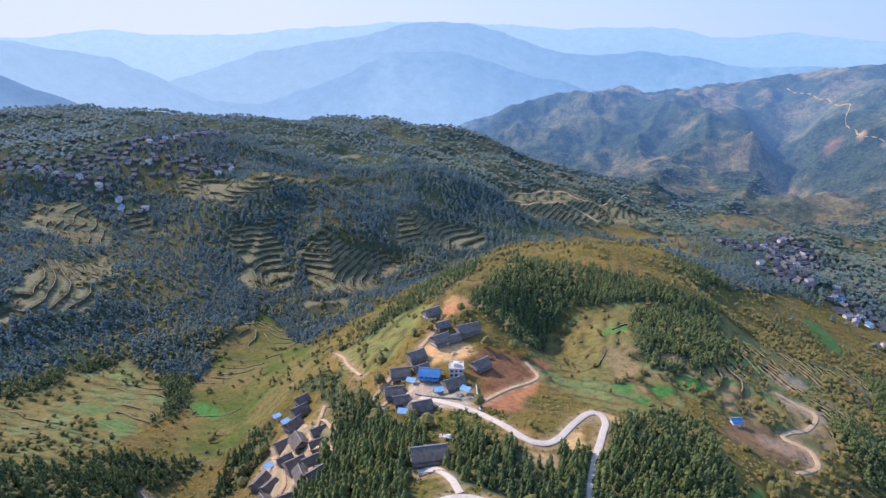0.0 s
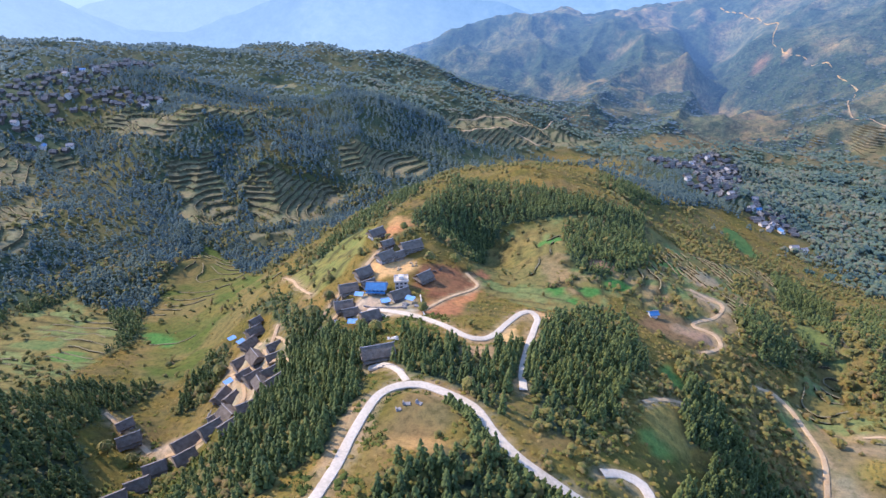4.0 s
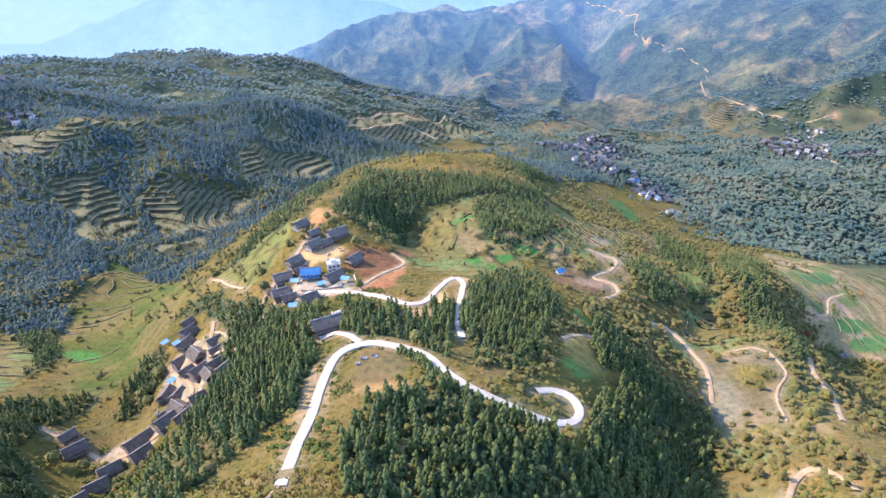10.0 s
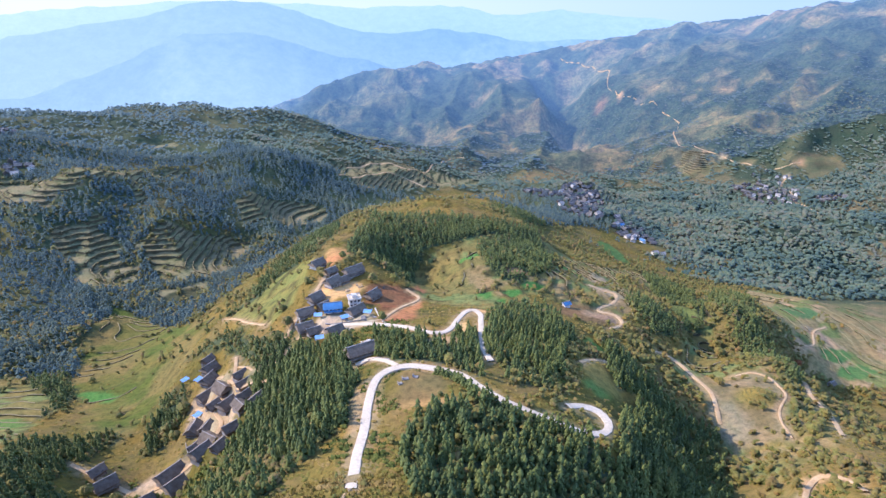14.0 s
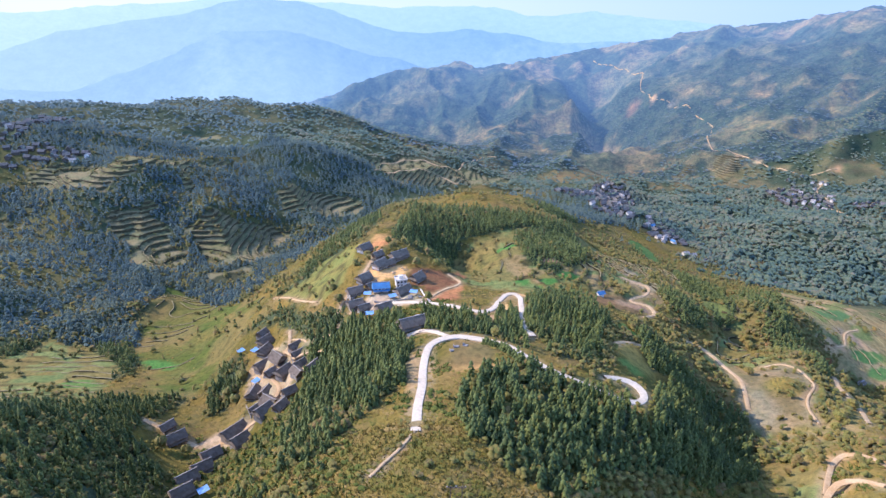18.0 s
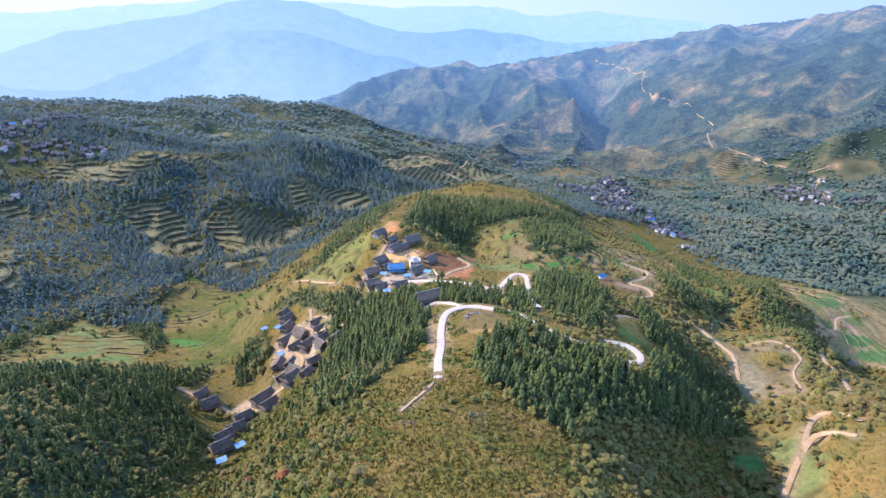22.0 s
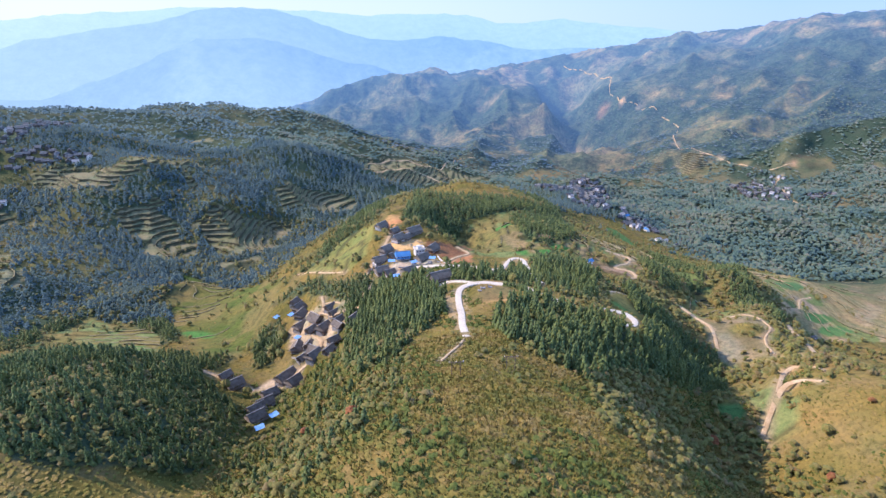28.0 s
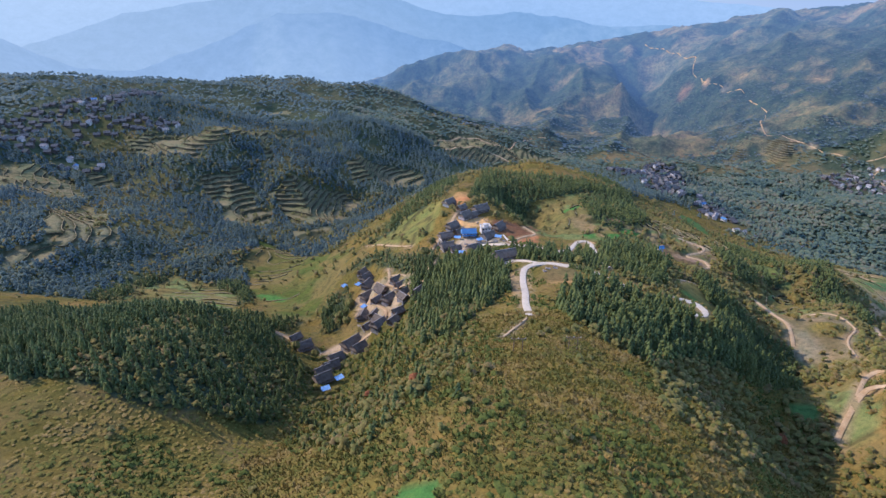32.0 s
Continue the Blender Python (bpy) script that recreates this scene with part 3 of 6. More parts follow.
GREEN_BANK = [(-125, 232), (-100, 230), (-75, 222), (-50, 190), (-34, 150), (-26, 100), (-29, 59), (-48, 62), (-59, 55), (-93, 93), (-118, 130), (-125, 200)]
LEAFY_BANK = [(45, 136), (86, 170), (129, 158), (108, 110), (46, 64), (28, 87)]
DARK_BANK = [(-12, 49), (7, 67), (24, 62), (20, 30), (-14, 25)]
EAST_GROVES = [[(344, 401), (356, 385), (340, 330), (310, 297), (300, 315), (304, 350), (324, 396)], [(308, 504), (331, 524), (294, 418), (302, 392), (296, 366), (250, 310), (236, 300), (224, 324), (242, 381), (249, 402)],
               [(165, 198), (180, 203), (200, 238), (192, 243), (172, 238), (162, 220)], [(208, 254), (214, 244), (234, 258), (238, 274), (222, 264)],
               [(350, 575), (385, 578), (345, 440), (340, 400), (315, 372), (298, 385), (322, 440)], [(205, 500), (232, 545), (250, 520), (214, 420), (200, 360), (186, 352), (196, 420)], [(72, 256), (96, 290), (145, 341), (168, 327), (175, 282), (169, 246), (135, 232), (128, 262), (118, 274), (100, 264), (88, 240), (83, 218), (65, 198)], [(142, 282), (170, 284), (179, 261), (155, 211), (133, 226)], [(172, 401), (215, 432), (231, 391), (202, 353), (177, 353)], [(286, 455), (313, 444), (300, 402), (290, 362), (246, 313), (232, 340), (240, 380), (262, 420)], [(212, 232), (240, 262), (256, 330), (236, 300), (220, 262)]]
COURT = [(183, 288), (213, 308), (226, 310), (231, 294), (228, 278), (214, 264), (208, 254), (205, 241), (193, 244), (178, 243), (177, 256), (184, 266), (182, 276)]
VINE_ROWS = [(169, 376), (194, 400), (208, 377), (207, 362), (179, 344), (166, 351)]
TERRACE_WAVE, TERRACE_STEP = 2.4, 4.2


def terrace_mask(x, y):
    m = np.zeros(np.shape(x))
    for cx, cy, rx, ry, turn in TERRACES:
        near = (np.abs(x - cx) < 1.6 * max(rx, ry)) & (np.abs(y - cy) < 1.6 * max(rx, ry))
        if near.any():
            v = np.zeros(np.shape(x))
            v[near] = blob(x[near] + 14 * fbm(x[near], y[near], 40, 2, 45), y[near] + 14 * fbm(x[near], y[near], 40, 2, 47), cx, cy, rx, ry, turn, 0.12)
            m = np.maximum(m, v)
    for poly in TERRACE_PLOTS:
        px, py = [p[0] for p in poly], [p[1] for p in poly]
        near = (x > min(px) - 20) & (x < max(px) + 20) & (y > min(py) - 20) & (y < max(py) + 20)
        if near.any():
            v = np.zeros(np.shape(x))
            v[near] = ragged(x[near], y[near], poly, 16)
            m = np.maximum(m, v)
    return m


def stepped(z, step, riser=0.3):
    q = z / step
    f = q - np.floor(q)
    return step * (np.floor(q) + np.clip((f - (1 - riser)) / riser, 0, 1))


def natural(x, y):
    x, y = np.atleast_1d(np.asarray(x, float)), np.atleast_1d(np.asarray(y, float))
    z = swell(x, y) + gully_relief(x, y)
    t = terrace_mask(x, y)
    z = np.where(t > 0, z + t * (stepped(z + TERRACE_WAVE * fbm(x, y, 45, 3, 78), TERRACE_STEP, 0.3) + 0.6 - z), z)
    z = z + 4.8 * np.exp(-((x - 209) / 10) ** 2 - ((y - 277) / 9) ** 2)
    small = inside(x, y, RIGHT_FIELDS) | inside(x, y, SPUR_FIELDS) | inside(x, y, GULLY_FIELDS) | inside(x, y, VALLEY_FIELD) | inside(x, y, VALE_FIELDS) | inside(x, y, EAST_FIELDS)
    calm = inside(x, y, VALLEY_FIELD) | inside(x, y, EAST_FIELDS)
    z = np.where(small & ~calm & ~inside(x, y, COURT), stepped(z + 1.3 * fbm(x, y, 34, 3, 77), 3.0, 0.22), z)
    z = np.where(calm, z + 0.5 * (stepped(z + 1.3 * fbm(x, y, 34, 3, 77), 3.0, 0.3) - z), z)
    bench = np.clip((y - 190) / 60, 0, 1) * np.clip((640 - y) / 60, 0, 1) * (np.abs(x) < 420) * ~small * (t == 0)
    return z + 0.75 * bench * (stepped(z + 1.1 * fbm(x, y, 26, 3, 79), 2.2, 0.3) - z)


TRACKS = []
for lines in (ROADS, PATHS):
    for name, (pts, width) in lines.items():
        c = smooth_line(pts)
        TRACKS.append((name, c, eased(natural(c[:, 0], c[:, 1]), 25 if lines is ROADS else 8), width))
PAD_Z = [float(natural(x, y)[0]) for x, y, _ in PADS]


def track_distance(x, y, c, z):
    """Distance from a plan line and the height of the line at the nearest place."""
    best, level = np.full(x.shape, 1e9), np.zeros(x.shape)
    for (ax, ay), (bx, by), za, zb in zip(c[:-1], c[1:], z[:-1], z[1:]):
        dx, dy = bx - ax, by - ay
        t = np.clip(((x - ax) * dx + (y - ay) * dy) / (dx * dx + dy * dy + 1e-9), 0, 1)
        d = np.hypot(x - ax - t * dx, y - ay - t * dy)
        near = d < best
        best, level = np.where(near, d, best), np.where(near, za + (zb - za) * t, level)
    return best, level


def height(x, y):
    """The finished ground: natural slope, levelled for building pads and roads."""
    x, y = np.atleast_1d(np.asarray(x, float)), np.atleast_1d(np.asarray(y, float))
    z = natural(x, y)
    for (px, py, r), pz in zip(PADS, PAD_Z):
        near = (np.abs(x - px) < r + 8) & (np.abs(y - py) < r + 8)
        if near.any():
            d = np.hypot(x[near] - px, y[near] - py)
            k = np.clip((r + 5 - d) / 6, 0, 1)
            z[near] += k * k * (3 - 2 * k) * (pz - z[near])
    for name, c, cz, width in TRACKS:
        near = (x > c[:, 0].min() - 12) & (x < c[:, 0].max() + 12) & (y > c[:, 1].min() - 12) & (y < c[:, 1].max() + 12)
        if near.any():
            d, level = track_distance(x[near], y[near], c, cz)
            k = np.clip((width / 2 + 7 - d) / 5, 0, 1)
            z[near] += k * k * (3 - 2 * k) * (level - 0.25 - z[near])
    return z


def ground_at(x, y):
    return float(height(x, y)[0])


def near_tracks(x, y, gap):
    out = np.zeros(x.shape, bool)
    for name, c, cz, width in TRACKS:
        near = (x > c[:, 0].min() - 9) & (x < c[:, 0].max() + 9) & (y > c[:, 1].min() - 9) & (y < c[:, 1].max() + 9)
        if near.any():
            out[near] |= track_distance(x[near], y[near], c, cz)[0] < width / 2 + gap
    return out


def near_pads(x, y, gap=0.0):
    out = np.zeros(x.shape, bool)
    for px, py, r in PADS:
        out |= np.hypot(x - px, y - py) < r - 1.5 + gap
    return out


def open_fields(x, y):
    return (ragged(x, y, VALLEY_FIELD, 4) | ragged(x, y, YELLOW_FIELD, 3) | ragged(x, y, RIGHT_FIELDS, 3) | ragged(x, y, EAST_FIELDS, 5) | ragged(x, y, VALE_FIELDS, 3)
            | ragged(x, y, COURT, 2) | ragged(x, y, LEFT_FIELDS, 4) | ragged(x, y, SPUR_FIELDS, 3) | ragged(x, y, GULLY_FIELDS, 3) | (terrace_mask(x, y) > 0.4))


def wooded(x, y):
    """How densely firs stand, 0 to 1."""
    w = np.zeros(x.shape)
    for poly in WOODS:
        w = np.maximum(w, ragged(x, y, poly))
    w = w * ~ragged(x, y, LEFT_FIELDS)
    back_left = np.clip((-x - 130 + 0.35 * (y - 560)) / 60, 0, 1) * (y > 430) + ((x < -215) & (y > 300) & (y <= 430))
    patch = np.clip(1.2 + 1.3 * fbm(x, y, 130, 3, 51), 0.5, 1)
    w = np.maximum(w, np.clip(back_left, 0, 1) * patch * (~open_fields(x, y)))
    right_far = ((x > 430) & (y > 640)) | (y > 1050) | ((x > 110) & (y > 620))
    w = np.maximum(w, right_far * np.clip(np.where(x > 380, np.where(y < 1420, 1.0, 0.8), 0.72) + np.where(x > 380, 1.5, 2.2) * fbm(x, y, 150, 3, 57), 0.03, 1) * (terrace_mask(x, y) < 0.4))
    return w


def land_cover(x, y, z):
    """Base colours of the ground cover."""
    n1, n2 = fbm(x, y, 45, 3, 61), fbm(x, y, 14, 3, 63)
    def tone(c):
        return np.array(c)[None, :]
    def lay(col, mask, c):
        return col + np.clip(mask, 0, 1)[:, None] * (tone(c) - col)
    col = np.repeat(tone((0.198, 0.140, 0.034)), len(x), 0)
    col = lay(col, np.clip(0.5 + n1 * 2.2, 0, 1), (0.138, 0.112, 0.026))
    col = lay(col, np.clip(n2 * 1.6, 0, 0.7), (0.195, 0.140, 0.055))
    straw = np.clip((x - 110) / 40, 0, 1) * np.clip((y - 60) / 60, 0, 1) * np.clip(0.55 + 1.3 * fbm(x, y, 30, 3, 67), 0, 1)
    col = lay(col, straw * 0.35, (0.25, 0.185, 0.075))
    # plots of the fields, each with its own tone
    plot = value_noise(np.floor(x / 17 + 0.6 * n1), np.floor((y + 0.4 * x) / 12 + 0.6 * n2), 71)
    fields = open_fields(x, y)
    col = lay(col, fields * np.clip(0.5 + plot, 0, 1), (0.205, 0.172, 0.058))
    col = lay(col, fields * (plot > 0.72), (0.180, 0.205, 0.070))
    col = lay(col, (ragged(x, y, RIGHT_FIELDS, 3) | ragged(x, y, VALE_FIELDS, 3)) * (plot < 0.3), (0.28, 0.205, 0.090))
    east = ragged(x, y, EAST_FIELDS, 5)
    strip = value_noise(np.floor((x * 0.8 + y * 0.6) / 46 + 0.5 * n1), np.floor((y * 0.8 - x * 0.6) / 20 + 0.7 * n1), 73)
    col = lay(col, east * 0.9, (0.330, 0.245, 0.110))
    col = lay(col, east * (strip > 0.82) * 0.8, (0.165, 0.205, 0.060))
    col = lay(col, east * (strip < 0.28) * 0.8, (0.42, 0.300, 0.160))
    col = lay(col, ragged(x, y, VALLEY_FIELD, 4) * 0.85, (0.142, 0.132, 0.032))
    col = lay(col, ragged(x, y, VALLEY_FIELD, 4) * np.clip(3.0 * fbm(x, y, 32, 4, 69), 0, 0.9), (0.088, 0.115, 0.024))
    col = lay(col, ragged(x, y, VALLEY_FIELD, 4) * np.clip(-3.0 * fbm(x, y, 26, 3, 70), 0, 0.8), (0.210, 0.155, 0.055))
    col = lay(col, ragged(x, y, COURT, 2) * 0.9, (0.245, 0.195, 0.105))
    col = lay(col, ragged(x, y, COURT, 2) * np.clip(2.5 * n2, 0, 0.8), (0.190, 0.150, 0.070))
    col = lay(col, blob(x, y, 209, 277, 12, 11, 0, 0.25), (0.225, 0.175, 0.045))
    col = lay(col, ragged(x, y, YELLOW_FIELD, 3) * 0.8, (0.200, 0.190, 0.052))
    t = terrace_mask(x, y)
    f = (swell(x, y) + gully_relief(x, y) + TERRACE_WAVE * fbm(x, y, 45, 3, 78)) / TERRACE_STEP
    col = lay(col, (t > 0.3) * (0.75 + 0.3 * n1) * np.where((y > 1400) | (x > 400), 0.4, 1.0), (0.225, 0.198, 0.112))
    col = lay(col, (t > 0.3) * ((f - np.floor(f)) > 0.66) * np.where(x > 400, 0.3, 0.9), (0.060, 0.070, 0.036))
    g = (swell(x, y) + gully_relief(x, y) + 1.3 * fbm(x, y, 34, 3, 77)) / 3.0
    col = lay(col, (fields & (t < 0.3)) * ((g - np.floor(g)) > 0.74) * np.where(inside(x, y, VALLEY_FIELD) | (x > 150), 0.35, 0.85), (0.090, 0.078, 0.032))
    col = lay(col, wooded(x, y) * 0.95, (0.070, 0.092, 0.050))
    h = (swell(x, y) + gully_relief(x, y) + 1.1 * fbm(x, y, 26, 3, 79)) / 2.2
    bench = np.clip((y - 190) / 60, 0, 1) * np.clip((700 - y) / 60, 0, 1) * ~fields
    col = lay(col, bench * ((h - np.floor(h)) > 0.66) * 0.7 * (0.7 + n1), (0.10, 0.088, 0.034))
    for cx, cy, rx, ry, turn, c in GREEN_PLOTS:
        col = lay(col, blob(x, y, cx, cy, rx, ry, turn, 0.08), c)
    for cx, cy, rx, ry, turn, c in BARE_EARTH:
        col = lay(col, blob(x, y, cx, cy, rx, ry, turn, 0.15), c)
    for name, c, cz, width in TRACKS:
        near = (x > c[:, 0].min() - 8) & (x < c[:, 0].max() + 8) & (y > c[:, 1].min() - 8) & (y < c[:, 1].max() + 8)
        if near.any():
            d = track_distance(x[near], y[near], c, cz)[0]
            col[near] = lay(col[near], np.clip((width / 2 + 2.4 + n2[near] - d) / 1.5, 0, 0.8), (0.36, 0.26, 0.14))
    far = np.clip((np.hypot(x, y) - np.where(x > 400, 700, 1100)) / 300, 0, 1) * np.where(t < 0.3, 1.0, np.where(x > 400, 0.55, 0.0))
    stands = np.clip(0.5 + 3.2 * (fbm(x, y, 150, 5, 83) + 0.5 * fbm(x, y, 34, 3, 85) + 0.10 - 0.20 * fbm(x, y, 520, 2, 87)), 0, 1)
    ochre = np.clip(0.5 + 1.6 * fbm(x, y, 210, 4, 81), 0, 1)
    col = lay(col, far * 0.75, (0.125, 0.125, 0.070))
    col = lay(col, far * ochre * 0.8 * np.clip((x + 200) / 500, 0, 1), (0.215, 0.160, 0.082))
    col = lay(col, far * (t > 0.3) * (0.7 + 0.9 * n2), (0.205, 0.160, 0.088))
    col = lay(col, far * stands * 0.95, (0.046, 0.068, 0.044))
    for cx, cy, rx, ry, turn, c in BARE_EARTH:
        if cy > 700:
            col = lay(col, 0.85 * blob(x, y, cx, cy, rx, ry, turn, 0.5), c)
    return col


GREEN = (0.085, 0.20, 0.045)
GREEN_PLOTS = [(56, 430, 9, 6, 20, GREEN), (114, 288, 6, 9, 10, (0.13, 0.21, 0.05)), (97, 236, 6, 6, 0, (0.13, 0.20, 0.05)), (62, 361, 6, 5, 0, GREEN), (81, 368, 7, 5, 20, GREEN), (72, 350, 5, 4, 0, GREEN), (-200, 343, 15, 6, -20, GREEN),
               (146, 446, 16, 10, 0, (0.12, 0.19, 0.05)), (-40, 30, 5, 4, 0, (0.07, 0.17, 0.04)), (392, 432, 26, 9, 30, (0.11, 0.20, 0.06)), (394, 408, 28, 9, 25, (0.11, 0.20, 0.06)), (368, 505, 14, 9, 60, (0.13, 0.19, 0.06)), (420, 520, 30, 12, 30, (0.12, 0.19, 0.07)), (133, 168, 7, 6, 0, (0.10, 0.18, 0.05)),
               (236, 420, 8, 18, 0, (0.14, 0.165, 0.05)), (280, 700, 16, 40, 0, (0.11, 0.18, 0.05)), (100, 385, 9, 5, 10, GREEN), (-230, 300, 12, 9, 0, (0.12, 0.19, 0.05)), (-265, 312, 16, 8, 10, (0.15, 0.18, 0.06))]
CLAY, RUST, SAND, CUT = (0.66, 0.40, 0.16), (0.33, 0.15, 0.07), (0.46, 0.36, 0.24), (0.50, 0.31, 0.16)
BARE_EARTH = [(4, 340, 11, 26, -12, (0.20, 0.085, 0.042)), (6, 312, 8, 16, 0, (0.30, 0.13, 0.06)), (-41, 392, 7, 13, -20, (0.46, 0.22, 0.09)), (130, 352, 26, 16, 40, (0.20, 0.125, 0.06)), (-20, 299, 20, 4, -8, (0.60, 0.52, 0.40)), (104, 250, 9, 12, 0, (0.24, 0.19, 0.055)), (-34, 347, 15, 11, 20, CLAY), (-44, 402, 7, 8, 0, (0.50, 0.26, 0.10)), (-4, 345, 14, 20, -20, (0.24, 0.115, 0.055)), (12, 324, 4, 24, -12, (0.44, 0.19, 0.08)), (2, 305, 10, 10, 0, RUST), (17, 372, 4, 6, 0, RUST),
              (-30, 308, 18, 9, 0, SAND), (38, 285, 5, 14, 10, CLAY), (28, 262, 9, 5, 0, (0.40, 0.26, 0.13)), (54, 314, 5, 4, 0, CLAY), (-10, 195, 2.2, 22, 0, (0.34, 0.24, 0.12)), (16, 194, 9, 5, 0, (0.36, 0.23, 0.085)),
              (14, 207, 10, 11, 0, (0.215, 0.150, 0.060)), (-98, 282, 14, 26, 25, (0.40, 0.31, 0.19)), (-88, 262, 12, 14, 0, (0.40, 0.31, 0.19)), (-112, 240, 14, 10, 0, (0.38, 0.30, 0.19)), (165, 405, 14, 10, 0, (0.38, 0.28, 0.17)), (172, 458, 12, 30, -28, (0.40, 0.29, 0.16)), (140, 352, 14, 9, 0, (0.33, 0.22, 0.13)),
              (421, 543, 8, 6, 0, CUT), (462, 552, 11, 4, 20, CUT), (400, 470, 10, 16, 0, (0.33, 0.24, 0.15)), (736, 2161, 20, 48, -24, (0.17, 0.105, 0.066)), (1010, 2450, 16, 90, -62, (0.25, 0.20, 0.11)), (771, 1579, 16, 10, 0, (0.40, 0.27, 0.16)),
              (784, 2099, 10, 12, 0, CUT), (835, 2042, 8, 9, 0, SAND), (793, 1622, 9, 10, 0, SAND), (818, 1493, 9, 9, 0, CUT), (840, 1449, 10, 14, 0, SAND), (961, 1313, 10, 9, 0, CUT), (912, 1288, 10, 8, 0, SAND), (659, 1210, 9, 9, 0, CUT),
              (640, 1400, 12, 12, 0, (0.42, 0.28, 0.18)), (90, 402, 10, 6, 0, (0.30, 0.18, 0.10)), (185, 262, 10, 14, 0, (0.27, 0.23, 0.14))]


def spacing(lo, hi, fine_lo, fine_hi, step, growth):
    mid = list(np.arange(fine_lo, fine_hi + 0.01, step))
    s, right = step, [mid[-1]]
    while right[-1] < hi:
        s = min(s * growth, 15)
        right.append(right[-1] + s)
    s, left = step, [mid[0]]
    while left[-1] > lo:
        s = min(s * growth, 22)
        left.append(left[-1] - s)
    return np.array(left[:0:-1] + mid + right[1:])


def sheet_mesh(name, co, material):
    """A sheet of quads over rows and columns of points."""
    ny, nx = co.shape[:2]
    i = np.arange(nx * ny).reshape(ny, nx)
    quads = np.stack([i[:-1, :-1], i[:-1, 1:], i[1:, 1:], i[1:, :-1]], -1).reshape(-1, 4)
    me = bpy.data.meshes.new(name)
    me.vertices.add(nx * ny)
    me.vertices.foreach_set("co", co.astype(np.float32).ravel())
    me.loops.add(quads.size)
    me.loops.foreach_set("vertex_index", quads.ravel().astype(np.int32))
    me.polygons.add(len(quads))
    me.polygons.foreach_set("loop_start", np.arange(0, quads.size, 4, dtype=np.int32))
    me.polygons.foreach_set("use_smooth", np.ones(len(quads), bool))
    me.update(calc_edges=True)
    me.materials.append(material)
    return me


def paint_cover(me, colours, airlight=None):
    layer = me.color_attributes.new("cover", "FLOAT_COLOR", "POINT")
    layer.data.foreach_set("color", np.c_[colours, np.ones(len(colours))].astype(np.float32).ravel())
    if airlight is not None:
        a = me.attributes.new("airlight", "FLOAT", "POINT")
        a.data.foreach_set("value", airlight.astype(np.float32))


GX = spacing(-2600, 2600, -450, 420, 3.5, 1.035)
GY = spacing(-700, 3300, -60, 760, 3.5, 1.018)
SEAM = int(np.searchsorted(GY, 1430))


def land_sheet(name, rows, material, far):
    x, y = np.meshgrid(GX, rows)
    z = height(x.ravel(), y.ravel())
    me = sheet_mesh(name, np.stack([x, y, z.reshape(x.shape)], -1), material)
    # painted haze: emission rises with distance, and further towards the left
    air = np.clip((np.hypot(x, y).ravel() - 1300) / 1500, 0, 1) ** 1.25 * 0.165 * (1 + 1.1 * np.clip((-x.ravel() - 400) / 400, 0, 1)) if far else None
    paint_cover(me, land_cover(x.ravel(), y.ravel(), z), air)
    return new(name, me)


ground = tagged(land_sheet("ground", GY[:SEAM + 1], M_LAND, False), "terraced hillsides of dry grass, scrub and field plots", "ground", kind="structure")
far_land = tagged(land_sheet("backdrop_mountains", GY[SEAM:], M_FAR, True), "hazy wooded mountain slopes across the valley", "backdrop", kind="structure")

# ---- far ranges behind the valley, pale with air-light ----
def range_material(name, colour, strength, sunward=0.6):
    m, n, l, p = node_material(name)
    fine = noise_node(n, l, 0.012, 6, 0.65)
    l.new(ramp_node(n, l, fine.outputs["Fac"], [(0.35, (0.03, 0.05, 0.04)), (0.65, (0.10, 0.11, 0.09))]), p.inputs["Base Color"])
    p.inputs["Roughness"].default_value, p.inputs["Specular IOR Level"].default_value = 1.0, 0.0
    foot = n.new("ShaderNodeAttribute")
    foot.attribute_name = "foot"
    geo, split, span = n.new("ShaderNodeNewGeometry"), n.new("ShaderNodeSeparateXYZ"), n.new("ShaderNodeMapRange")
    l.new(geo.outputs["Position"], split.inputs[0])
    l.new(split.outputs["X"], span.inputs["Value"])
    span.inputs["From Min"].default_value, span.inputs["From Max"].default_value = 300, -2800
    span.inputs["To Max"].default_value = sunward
    # haze put into the emission, paler at the foot and on the sunward side
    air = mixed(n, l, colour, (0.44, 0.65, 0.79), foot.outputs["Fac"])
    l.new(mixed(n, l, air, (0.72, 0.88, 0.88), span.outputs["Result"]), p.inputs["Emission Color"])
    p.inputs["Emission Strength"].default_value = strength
    return m


